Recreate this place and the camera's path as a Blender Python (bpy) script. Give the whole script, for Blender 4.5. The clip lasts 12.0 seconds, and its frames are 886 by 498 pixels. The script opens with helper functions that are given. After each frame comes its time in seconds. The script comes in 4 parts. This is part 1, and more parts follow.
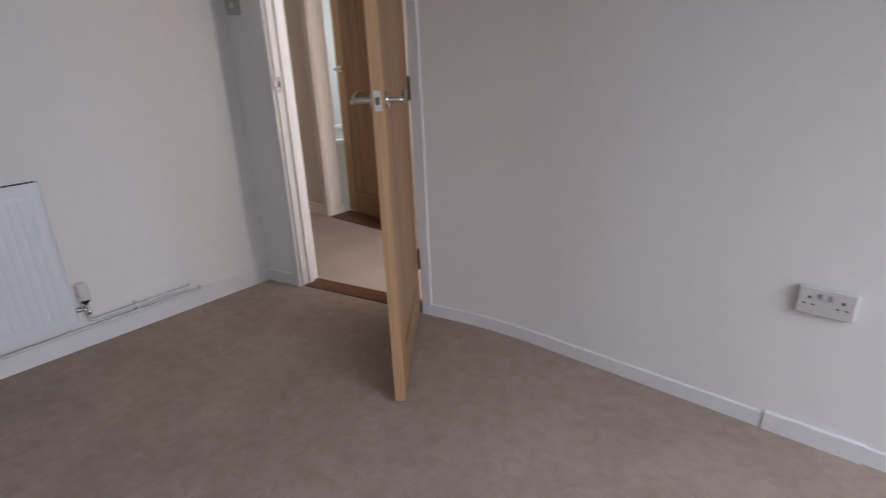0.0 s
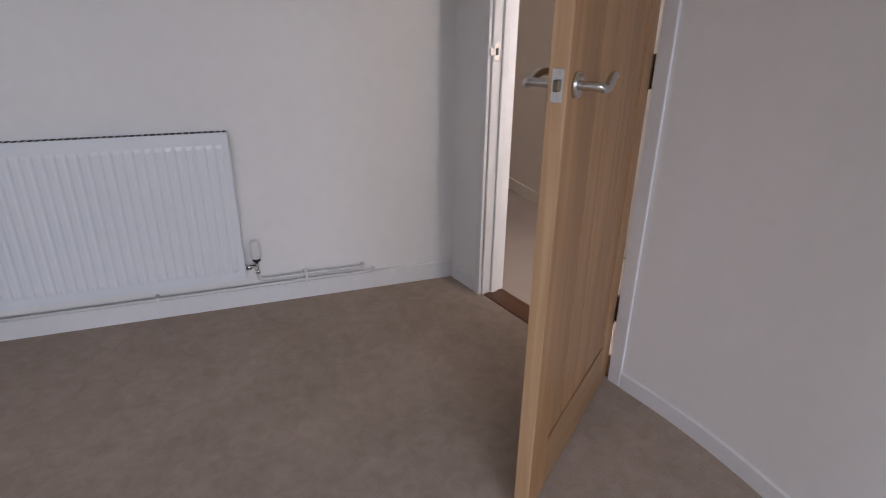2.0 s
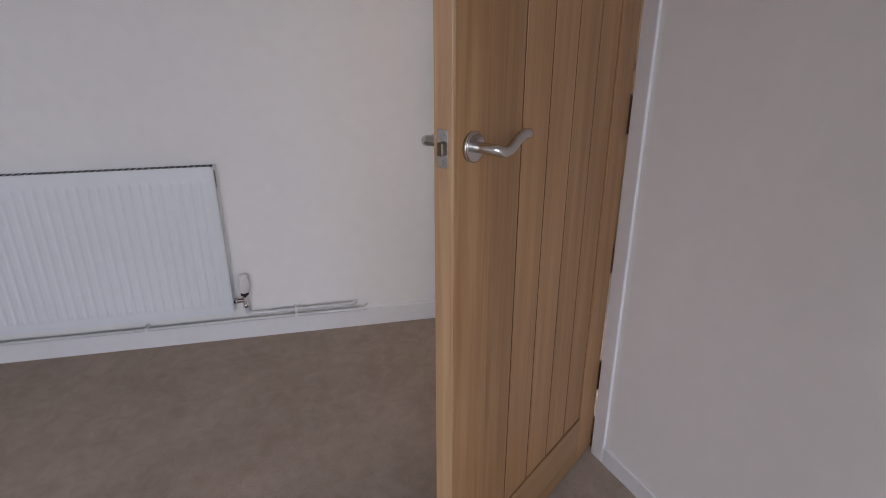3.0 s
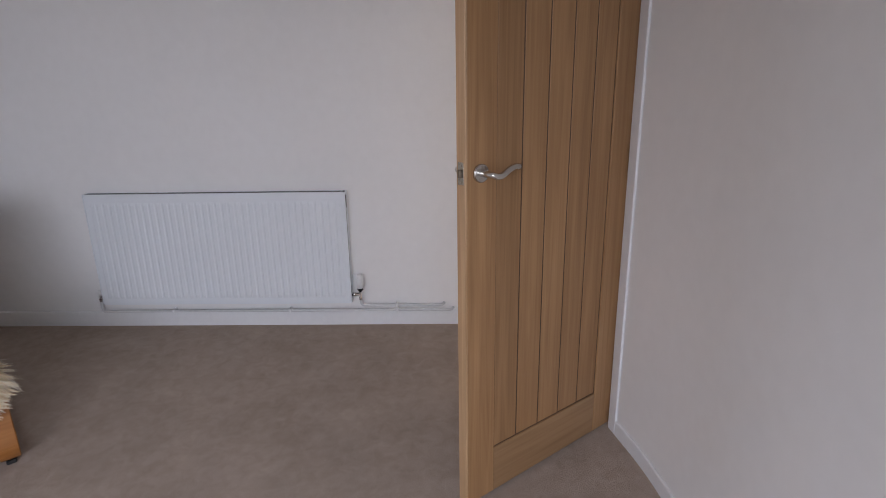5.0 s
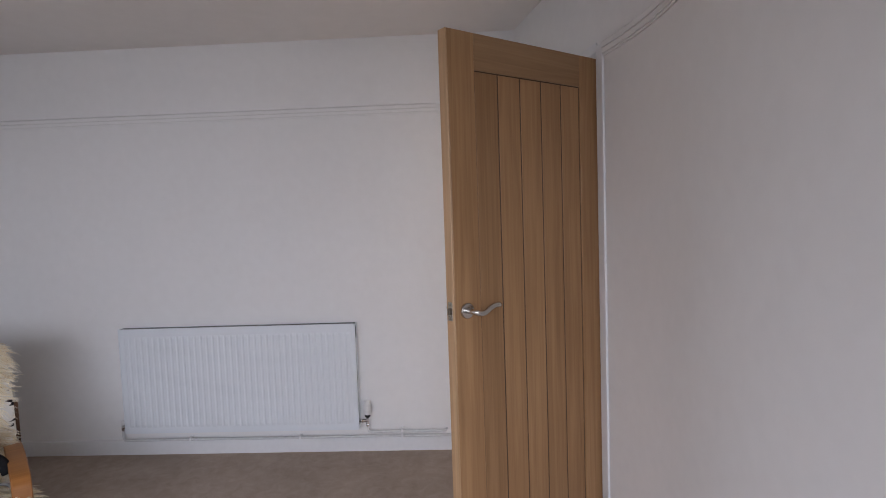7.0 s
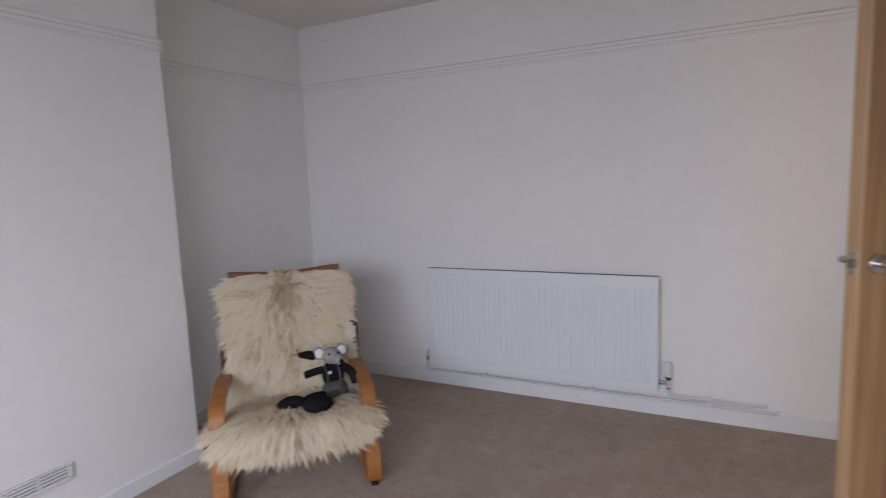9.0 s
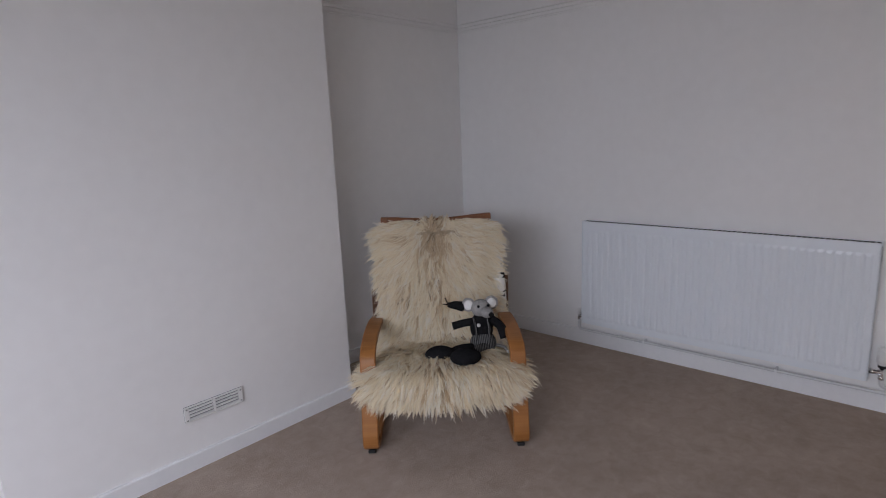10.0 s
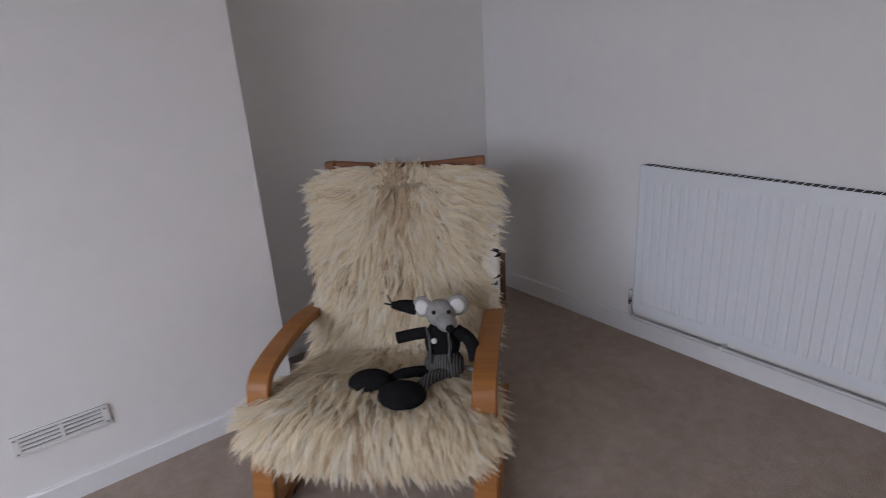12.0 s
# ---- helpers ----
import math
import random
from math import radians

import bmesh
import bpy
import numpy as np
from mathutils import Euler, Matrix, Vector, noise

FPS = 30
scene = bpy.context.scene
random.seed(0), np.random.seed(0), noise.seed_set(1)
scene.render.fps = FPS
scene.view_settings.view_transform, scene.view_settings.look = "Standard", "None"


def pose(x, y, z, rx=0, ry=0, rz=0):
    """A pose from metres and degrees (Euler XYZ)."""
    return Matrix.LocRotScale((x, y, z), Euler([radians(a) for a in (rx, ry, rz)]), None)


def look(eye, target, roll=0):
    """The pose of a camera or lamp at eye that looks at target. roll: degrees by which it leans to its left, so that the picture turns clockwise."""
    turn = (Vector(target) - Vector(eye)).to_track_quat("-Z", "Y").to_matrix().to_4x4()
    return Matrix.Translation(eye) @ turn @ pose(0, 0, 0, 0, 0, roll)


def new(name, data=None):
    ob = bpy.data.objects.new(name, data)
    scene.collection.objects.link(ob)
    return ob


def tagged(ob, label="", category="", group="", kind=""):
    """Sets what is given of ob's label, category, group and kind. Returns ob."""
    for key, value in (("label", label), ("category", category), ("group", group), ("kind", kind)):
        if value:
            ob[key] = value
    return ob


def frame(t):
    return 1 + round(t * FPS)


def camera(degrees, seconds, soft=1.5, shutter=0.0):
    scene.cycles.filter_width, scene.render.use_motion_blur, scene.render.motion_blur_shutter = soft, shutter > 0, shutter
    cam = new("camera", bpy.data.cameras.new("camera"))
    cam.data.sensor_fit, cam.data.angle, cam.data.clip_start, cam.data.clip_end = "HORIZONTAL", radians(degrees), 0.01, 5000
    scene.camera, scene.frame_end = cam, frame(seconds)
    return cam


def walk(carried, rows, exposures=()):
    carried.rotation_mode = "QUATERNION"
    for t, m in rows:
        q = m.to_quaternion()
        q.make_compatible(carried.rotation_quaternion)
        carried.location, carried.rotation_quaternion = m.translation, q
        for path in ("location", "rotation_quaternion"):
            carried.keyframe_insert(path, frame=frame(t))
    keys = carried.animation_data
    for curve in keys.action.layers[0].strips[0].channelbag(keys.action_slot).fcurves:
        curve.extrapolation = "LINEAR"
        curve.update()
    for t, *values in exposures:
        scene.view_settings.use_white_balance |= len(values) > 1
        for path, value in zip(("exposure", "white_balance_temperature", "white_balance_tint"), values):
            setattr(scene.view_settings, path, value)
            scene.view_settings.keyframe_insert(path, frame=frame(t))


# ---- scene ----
cam = camera(76.8, 12.0, soft=0.8, shutter=0.35)
PATH = [
    (0, (0.034, 0.226, 1.257), (-1.221, 1.615, 0.555), -2.3),
    (0.5, (-0.025, 0.256, 1.24), (-1.523, 1.388, 0.55), -1.3),
    (1, (-0.148, 0.372, 1.234), (-1.797, 1.269, 0.543), -0.9),
    (1.5, (-0.236, 0.567, 1.207), (-1.977, 1.263, 0.51), 0.7),
    (2, (-0.323, 0.822, 1.206), (-2.054, 1.466, 0.439), 0.8),
    (2.5, (-0.424, 1.029, 1.237), (-2.166, 1.657, 0.481), -0.8),
    (3, (-0.392, 1.204, 1.265), (-2.213, 1.602, 0.54), -0.1),
    (3.5, (-0.283, 1.318, 1.288), (-2.163, 1.449, 0.619), 0.4),
    (3.7, (-0.252, 1.378, 1.301), (-2.141, 1.35, 0.646), -1.8),
    (5.3, (0.376, 1.387, 1.337), (-1.553, 1.341, 0.81), -0.7),
    (5.5, (0.445, 1.394, 1.347), (-1.501, 1.364, 0.886), -0.8),
    (6, (0.508, 1.417, 1.393), (-1.471, 1.387, 1.106), -1.3),
    (6.5, (0.522, 1.445, 1.414), (-1.468, 1.406, 1.217), -1.8),
    (6.7, (0.533, 1.46, 1.418), (-1.459, 1.407, 1.254), -1.8),
    (8.3, (0.506, 1.336, 1.377), (-1.436, 0.881, 1.227), -2.5),
    (8.5, (0.484, 1.302, 1.364), (-1.419, 0.713, 1.185), -2.1),
    (8.8, (0.462, 1.173, 1.351), (-1.365, 0.396, 1.109), -2.3),
    (9, (0.461, 1.11, 1.347), (-1.304, 0.203, 1.098), -2.4),
    (9.5, (0.423, 1.015, 1.317), (-1.175, -0.145, 0.999), -2.6),
    (10, (0.338, 0.966, 1.309), (-1.114, -0.352, 0.914), -2.4),
    (10.5, (0.132, 0.917, 1.318), (-1.224, -0.484, 0.872), -1.7),
    (11, (-0.088, 0.826, 1.278), (-1.347, -0.641, 0.764), -2.1),
    (11.5, (-0.357, 0.697, 1.255), (-1.539, -0.802, 0.658), -3.1),
    (12, (-0.692, 0.638, 1.254), (-1.83, -0.867, 0.59), -3.8),
]
walk(cam, [(t, look(eye, target, roll)) for t, eye, target, roll in PATH],
     exposures=[(0.0, -0.12), (0.5, -0.21), (1.0, -0.22), (1.5, -0.04), (2.0, -0.06), (3.5, -0.02), (6.0, 0.06), (8.5, 0.13), (9.0, 0.07), (10.0, -0.28), (10.5, -0.24), (11.0, -0.19), (12.0, -0.17)])

# ---- world, window light, added hall lamp ----
world = bpy.data.worlds.new("overcast_sky")
scene.world = world
world.use_nodes = True
wn = world.node_tree.nodes
sky = wn.new("ShaderNodeTexSky")
sky.sky_type = 'NISHITA'
sky.sun_disc = False
sky.sun_elevation, sky.sun_rotation = radians(48), radians(-100)
world.node_tree.links.new(sky.outputs[0], wn["Background"].inputs[0])
wn["Background"].inputs[1].default_value = 0.12

sun_data = bpy.data.lights.new("sun", 'SUN')
sun_data.energy, sun_data.angle, sun_data.color = 0.8, radians(12), (1.0, 0.96, 0.9)
new("sun", sun_data).matrix_world = look((-30, -5, 35), (0, 0, 0))


def window_lamp(name, eye, target, sx, sy, watts, color, spread=170):
    data = bpy.data.lights.new(name, 'AREA')
    data.shape, data.size, data.size_y = 'RECTANGLE', sx, sy
    data.energy, data.color, data.spread = watts, color, radians(spread)
    ob = new(name, data)
    ob.matrix_world = look(eye, target)
    return ob


window_lamp("window_daylight", (1.95, 0.68, 1.50), (0.90, 0.36, 0.33), 2.45, 1.05, 61, (0.806, 0.850, 1.016), 136)
# Added lamp that brightens the hall; its source is unseen.
window_lamp("hall_fill_lamp", (-0.78, 2.42, 1.50), (-2.6, 2.72, 0.45), 0.44, 1.0, 31, (0.96, 0.92, 0.96))
window_lamp("bathroom_daylight", (-3.55, 4.42, 1.65), (-3.4, 2.9, 0.9), 0.8, 0.9, 20, (0.94, 0.97, 1.0))


# ---- materials ----
def material(name, color, rough=0.6, metal=0.0, spec=0.5):
    m = bpy.data.materials.new(name)
    m.use_nodes = True
    b = m.node_tree.nodes["Principled BSDF"]
    b.inputs["Base Color"].default_value = (*color, 1)
    b.inputs["Roughness"].default_value = rough
    b.inputs["Metallic"].default_value = metal
    b.inputs["Specular IOR Level"].default_value = spec
    return m


def textured(name, dark, light, rough=0.6, fine=80.0, coarse=1.5, bump=0.1, bump_scale=200.0, mix=0.5, stretch=(1, 1, 1),
             distance=0.002, spec=0.3, jitter=0.0, detail=5.0):
    """Two-scale noise between two colours, with fine relief."""
    m = material(name, light, rough, 0.0, spec)
    nt = m.node_tree
    n, l = nt.nodes, nt.links
    b = n["Principled BSDF"]
    co = n.new("ShaderNodeTexCoord")
    mp = n.new("ShaderNodeMapping")
    mp.inputs["Scale"].default_value = stretch
    l.new(co.outputs["Object"], mp.inputs[0])
    noises = []
    for s in (fine, coarse, bump_scale):
        t = n.new("ShaderNodeTexNoise")
        t.inputs["Scale"].default_value, t.inputs["Detail"].default_value = s, detail
        l.new(mp.outputs[0], t.inputs["Vector"])
        noises.append(t)
    mx = n.new("ShaderNodeMix")
    mx.inputs[0].default_value = mix
    l.new(noises[0].outputs[0], mx.inputs[2])
    l.new(noises[1].outputs[0], mx.inputs[3])
    rng = n.new("ShaderNodeMapRange")
    rng.inputs[1].default_value, rng.inputs[2].default_value = 0.3, 0.7
    l.new(mx.outputs[0], rng.inputs[0])
    col = n.new("ShaderNodeMix")
    col.data_type = 'RGBA'
    col.inputs[6].default_value, col.inputs[7].default_value = (*dark, 1), (*light, 1)
    l.new(rng.outputs[0], col.inputs[0])
    out = col.outputs[2]
    if jitter:
        info = n.new("ShaderNodeObjectInfo")
        hsv = n.new("ShaderNodeHueSaturation")
        r2 = n.new("ShaderNodeMapRange")
        r2.inputs[3].default_value, r2.inputs[4].default_value = 1 - jitter, 1 + jitter
        l.new(info.outputs["Random"], r2.inputs[0])
        l.new(r2.outputs[0], hsv.inputs["Value"])
        l.new(out, hsv.inputs["Color"])
        out = hsv.outputs[0]
    l.new(out, b.inputs["Base Color"])
    bp = n.new("ShaderNodeBump")
    bp.inputs["Strength"].default_value, bp.inputs["Distance"].default_value = bump, distance
    l.new(noises[2].outputs[0], bp.inputs["Height"])
    l.new(bp.outputs[0], b.inputs["Normal"])
    return m


def oak(name, dark, light, axis=2, jitter=0.08):
    """Oiled oak: long grain with cathedral figure."""
    m = material(name, light, 0.42, 0.0, 0.35)
    nt = m.node_tree
    n, l = nt.nodes, nt.links
    b = n["Principled BSDF"]
    co = n.new("ShaderNodeTexCoord")
    info = n.new("ShaderNodeObjectInfo")
    add = n.new("ShaderNodeVectorMath")
    mul = n.new("ShaderNodeVectorMath")
    mul.operation = 'SCALE'
    mul.inputs[0].default_value = (3.1, 5.7, 9.3)
    l.new(info.outputs["Random"], mul.inputs["Scale"])
    l.new(co.outputs["Object"], add.inputs[0])
    l.new(mul.outputs[0], add.inputs[1])
    cols = []
    for s, along in ((9.0, 0.07), (70.0, 0.03), (2.0, 0.3)):
        mp = n.new("ShaderNodeMapping")
        st = [1.0, 1.0, 1.0]
        st[axis] = along
        mp.inputs["Scale"].default_value = st
        l.new(add.outputs[0], mp.inputs[0])
        t = n.new("ShaderNodeTexNoise")
        t.inputs["Scale"].default_value, t.inputs["Detail"].default_value, t.inputs["Distortion"].default_value = s, 6, 0.9
        l.new(mp.outputs[0], t.inputs["Vector"])
        cols.append(t)
    rings = n.new("ShaderNodeMath")
    rings.operation = 'MULTIPLY'
    rings.inputs[1].default_value = 26.0
    l.new(cols[0].outputs[0], rings.inputs[0])
    sn = n.new("ShaderNodeMath")
    sn.operation = 'SINE'
    l.new(rings.outputs[0], sn.inputs[0])
    a1 = n.new("ShaderNodeMath")
    a1.operation = 'MULTIPLY_ADD'
    a1.inputs[1].default_value, a1.inputs[2].default_value = 0.075, 0.15
    l.new(sn.outputs[0], a1.inputs[0])
    a2 = n.new("ShaderNodeMath")
    a2.operation = 'MULTIPLY_ADD'
    a2.inputs[1].default_value = 0.70
    l.new(cols[1].outputs[0], a2.inputs[0])
    l.new(a1.outputs[0], a2.inputs[2])
    a3 = n.new("ShaderNodeMath")
    a3.operation = 'MULTIPLY_ADD'
    a3.inputs[1].default_value = 0.6
    l.new(cols[2].outputs[0], a3.inputs[0])
    l.new(a2.outputs[0], a3.inputs[2])
    rng = n.new("ShaderNodeMapRange")
    rng.inputs[1].default_value, rng.inputs[2].default_value = 0.5, 1.1
    l.new(a3.outputs[0], rng.inputs[0])
    col = n.new("ShaderNodeMix")
    col.data_type = 'RGBA'
    col.inputs[6].default_value, col.inputs[7].default_value = (*dark, 1), (*light, 1)
    l.new(rng.outputs[0], col.inputs[0])
    hsv = n.new("ShaderNodeHueSaturation")
    r2 = n.new("ShaderNodeMapRange")
    r2.inputs[3].default_value, r2.inputs[4].default_value = 1 - jitter, 1 + jitter
    l.new(info.outputs["Random"], r2.inputs[0])
    l.new(r2.outputs[0], hsv.inputs["Value"])
    l.new(col.outputs[2], hsv.inputs["Color"])
    l.new(hsv.outputs[0], b.inputs["Base Color"])
    bp = n.new("ShaderNodeBump")
    bp.inputs["Strength"].default_value, bp.inputs["Distance"].default_value = 0.12, 0.001
    l.new(cols[1].outputs[0], bp.inputs["Height"])
    l.new(bp.outputs[0], b.inputs["Normal"])
    return m


def carpet(name, dark, light):
    """Twist pile: tufts, trodden flecks a few centimetres across and broad worn patches."""
    m = material(name, light, 0.95, 0.0, 0.05)
    n, l = m.node_tree.nodes, m.node_tree.links
    co = n.new("ShaderNodeTexCoord")

    def noise_at(scale, detail, rough, distort=0.0):
        t = n.new("ShaderNodeTexNoise")
        t.inputs["Scale"].default_value, t.inputs["Detail"].default_value = scale, detail
        t.inputs["Roughness"].default_value, t.inputs["Distortion"].default_value = rough, distort
        l.new(co.outputs["Object"], t.inputs["Vector"])
        return t.outputs[0]

    def combine(op, a, b):
        t = n.new("ShaderNodeMath")
        t.operation = op
        for i, v in enumerate((a, b)):
            if isinstance(v, (int, float)):
                t.inputs[i].default_value = v
            else:
                l.new(v, t.inputs[i])
        return t.outputs[0]

    tuft, fleck, patch = noise_at(240, 3, 0.7), noise_at(17, 6, 0.72, 0.6), noise_at(2.3, 3, 0.55, 0.4)
    total = combine('ADD', combine('ADD', combine('MULTIPLY', tuft, 0.42), combine('MULTIPLY', fleck, 0.42)), combine('MULTIPLY', patch, 0.30))
    rng = n.new("ShaderNodeMapRange")
    rng.inputs[1].default_value, rng.inputs[2].default_value = 0.36, 0.78
    l.new(total, rng.inputs[0])
    col = n.new("ShaderNodeMix")
    col.data_type = 'RGBA'
    col.inputs[6].default_value, col.inputs[7].default_value = (*dark, 1), (*light, 1)
    l.new(rng.outputs[0], col.inputs[0])
    l.new(col.outputs[2], n["Principled BSDF"].inputs["Base Color"])
    bp = n.new("ShaderNodeBump")
    bp.inputs["Strength"].default_value, bp.inputs["Distance"].default_value = 0.5, 0.006
    l.new(combine('ADD', noise_at(330, 2, 0.6), combine('MULTIPLY', fleck, 0.8)), bp.inputs["Height"])
    l.new(bp.outputs[0], n["Principled BSDF"].inputs["Normal"])
    return m


M_WALL = textured("wall_emulsion", (0.782, 0.771, 0.752), (0.832, 0.823, 0.806), 0.75, 18, 1.1, 0.12, 9, 0.6, distance=0.006, spec=0.2)
M_CREAM = textured("cream_emulsion", (0.76, 0.68, 0.60), (0.81, 0.735, 0.655), 0.75, 18, 1.1, 0.1, 9, 0.6, distance=0.005, spec=0.2)
M_CEIL = textured("ceiling_emulsion", (0.78, 0.745, 0.71), (0.83, 0.795, 0.76), 0.85, 12, 1.3, 0.3, 14, 0.6, distance=0.006, spec=0.1)
M_GLOSS = textured("white_gloss_paint", (0.74, 0.74, 0.74), (0.80, 0.80, 0.80), 0.45, 30, 2.0, 0.05, 40, 0.5, distance=0.002, spec=0.5)
M_CARPET = carpet("beige_twist_carpet", (0.258, 0.203, 0.163), (0.50, 0.408, 0.340))
M_HALLCARPET = textured("hall_carpet", (0.37, 0.295, 0.25), (0.48, 0.395, 0.345), 0.95, 240, 2.2, 0.8, 330, 0.5, distance=0.005, spec=0.05)
M_OAK = oak("oak_veneer", (0.24, 0.124, 0.052), (0.40, 0.230, 0.110))
M_OAKRAIL = oak("oak_veneer_rail", (0.24, 0.133, 0.060), (0.37, 0.223, 0.115), axis=0)
M_OAKEDGE = oak("oak_lipping", (0.38, 0.225, 0.11), (0.56, 0.37, 0.215), jitter=0.03)
M_THRESH = oak("dark_stained_threshold", (0.06, 0.024, 0.013), (0.16, 0.068, 0.036), axis=0)
M_STEEL = material("brushed_steel", (0.60, 0.58, 0.55), 0.26, 1.0)
M_CHROME = material("chrome", (0.75, 0.75, 0.76), 0.10, 1.0)
M_BRASSDARK = material("hinge_bronze", (0.20, 0.16, 0.12), 0.4, 1.0)
M_RAD = textured("radiator_enamel", (0.75, 0.785, 0.81), (0.78, 0.815, 0.84), 0.30, 20, 2.0, 0.02, 60, 0.5, spec=0.5)
M_PLASTIC = material("white_plastic", (0.74, 0.73, 0.71), 0.35)
M_SOCKET = material("greyer_white_plastic", (0.60, 0.585, 0.57), 0.4)
M_GREYPLASTIC = material("grey_plastic", (0.45, 0.44, 0.42), 0.4)
# Grey of the vent screws, and of the shade between its slats.
M_VENTBACK = material("vent_shade_screw_grey", (0.27, 0.27, 0.27), 0.8)
# Dark brown that stands for stain and shade in the plank grooves.
M_GROOVE_SHADE = material("groove_shade_brown", (0.075, 0.038, 0.018), 0.7)
# Near-black for the valve collar, and for shade in slots and holes.
M_DARK = material("dark_gap", (0.02, 0.02, 0.02), 0.8)
M_BEECH = oak("lacquered_beech", (0.26, 0.100, 0.023), (0.385, 0.160, 0.044), axis=0, jitter=0.04)
# Darker browns of the chair's rails and back uprights.
M_BEECHDARK = oak("darker_beech", (0.17, 0.062, 0.022), (0.26, 0.102, 0.038), axis=0, jitter=0.04)
M_UPRIGHT = oak("dark_brown_beech", (0.060, 0.026, 0.012), (0.115, 0.052, 0.024), axis=2, jitter=0.03)
M_GLIDE = material("black_rubber", (0.012, 0.012, 0.012), 0.6)
M_TILE = textured("bathroom_paint", (0.74, 0.76, 0.77), (0.80, 0.82, 0.83), 0.5, 18, 1.2, 0.05, 12)
M_GROUND = textured("garden_ground", (0.05, 0.07, 0.03), (0.13, 0.14, 0.07), 0.95, 4, 0.3, 0.4, 20, distance=0.02)
M_GLASS = bpy.data.materials.new("window_glass")
M_GLASS.use_nodes = True
_b = M_GLASS.node_tree.nodes["Principled BSDF"]
_b.inputs["Transmission Weight"].default_value, _b.inputs["Roughness"].default_value, _b.inputs["IOR"].default_value = 1.0, 0.02, 1.45


# ---- mesh helpers ----
def finish(bm, name, mats, parent=None, label="", smooth=False):
    me = bpy.data.meshes.new(name)
    bmesh.ops.recalc_face_normals(bm, faces=bm.faces)
    bm.to_mesh(me)
    bm.free()
    for m in (mats if isinstance(mats, (list, tuple)) else [mats]):
        me.materials.append(m)
    if smooth:
        for p in me.polygons:
            p.use_smooth = True
    ob = new(name, me)
    if parent is not None:
        ob.parent = parent
    if label:
        ob["label"] = label
    return ob


def part(name, bm, mat, parent, label="", smooth=False):
    return finish(bm, name, mat, parent, label, smooth)


def thing(name, label, category, m=None, group="", kind=""):
    ob = new(name)
    ob.empty_display_size = 0.1
    if m is not None:
        ob.matrix_world = m
    return tagged(ob, label, category, group, kind)


def box(bm, x0, x1, y0, y1, z0, z1, bevel=0.0, seg=1, mat=0):
    vs = [bm.verts.new((x, y, z)) for z in (z0, z1) for x, y in ((x0, y0), (x1, y0), (x1, y1), (x0, y1))]
    fs = [bm.faces.new([vs[i] for i in q]) for q in ((3, 2, 1, 0), (4, 5, 6, 7), (0, 1, 5, 4), (1, 2, 6, 5), (2, 3, 7, 6), (3, 0, 4, 7))]
    for f in fs:
        f.material_index = mat
    if bevel:
        es = list({e for f in fs for e in f.edges})
        r = bmesh.ops.bevel(bm, geom=es, offset=bevel, segments=seg, affect='EDGES', profile=0.5)
        for f in r["faces"]:
            f.material_index = mat
    return vs


def prism(bm, pts, z0, z1):
    lo = [bm.verts.new((x, y, z0)) for x, y in pts]
    hi = [bm.verts.new((x, y, z1)) for x, y in pts]
    k = len(pts)
    bm.faces.new(lo[::-1])
    bm.faces.new(hi)
    for i in range(k):
        bm.faces.new((lo[i], lo[(i + 1) % k], hi[(i + 1) % k], hi[i]))


def tube(bm, pts, r, seg=12, mat=0, flat=1.0, caps=True):
    """A round bar along points; r a number or one per point."""
    pts = [Vector(p) for p in pts]
    rs = r if isinstance(r, (list, tuple)) else [r] * len(pts)
    rings, up = [], None
    for i, p in enumerate(pts):
        d = (pts[min(i + 1, len(pts) - 1)] - pts[max(i - 1, 0)]).normalized()
        if up is None:
            up = Vector((0, 0, 1)) if abs(d.z) < 0.9 else Vector((1, 0, 0))
        s = d.cross(up).normalized()
        up = s.cross(d).normalized()
        rings.append([bm.verts.new(p + rs[i] * (math.cos(a) * s + flat * math.sin(a) * up))
                      for a in (2 * math.pi * j / seg for j in range(seg))])
    for a, b in zip(rings, rings[1:]):
        for j in range(seg):
            f = bm.faces.new((a[j], a[(j + 1) % seg], b[(j + 1) % seg], b[j]))
            f.material_index = mat
            f.smooth = True
    if caps:
        bm.faces.new(rings[0][::-1]).material_index = mat
        bm.faces.new(rings[-1]).material_index = mat


def strip(bm, path, width_dir, w, t, mat=0):
    """A flat laminated strip swept along a path: w wide along width_dir, t thick."""
    path = [Vector(p) for p in path]
    wd = Vector(width_dir).normalized()
    rings = []
    for i, p in enumerate(path):
        d = (path[min(i + 1, len(path) - 1)] - path[max(i - 1, 0)]).normalized()
        nn = d.cross(wd).normalized()
        e = min(0.004, t * 0.3)
        prof = [(-w / 2 + e, -t / 2), (w / 2 - e, -t / 2), (w / 2, -t / 2 + e), (w / 2, t / 2 - e),
                (w / 2 - e, t / 2), (-w / 2 + e, t / 2), (-w / 2, t / 2 - e), (-w / 2, -t / 2 + e)]
        rings.append([bm.verts.new(p + a * wd + b * nn) for a, b in prof])
    for a, b in zip(rings, rings[1:]):
        for j in range(8):
            bm.faces.new((a[j], a[(j + 1) % 8], b[(j + 1) % 8], b[j])).material_index = mat
    bm.faces.new(rings[0][::-1]).material_index = mat
    bm.faces.new(rings[-1]).material_index = mat


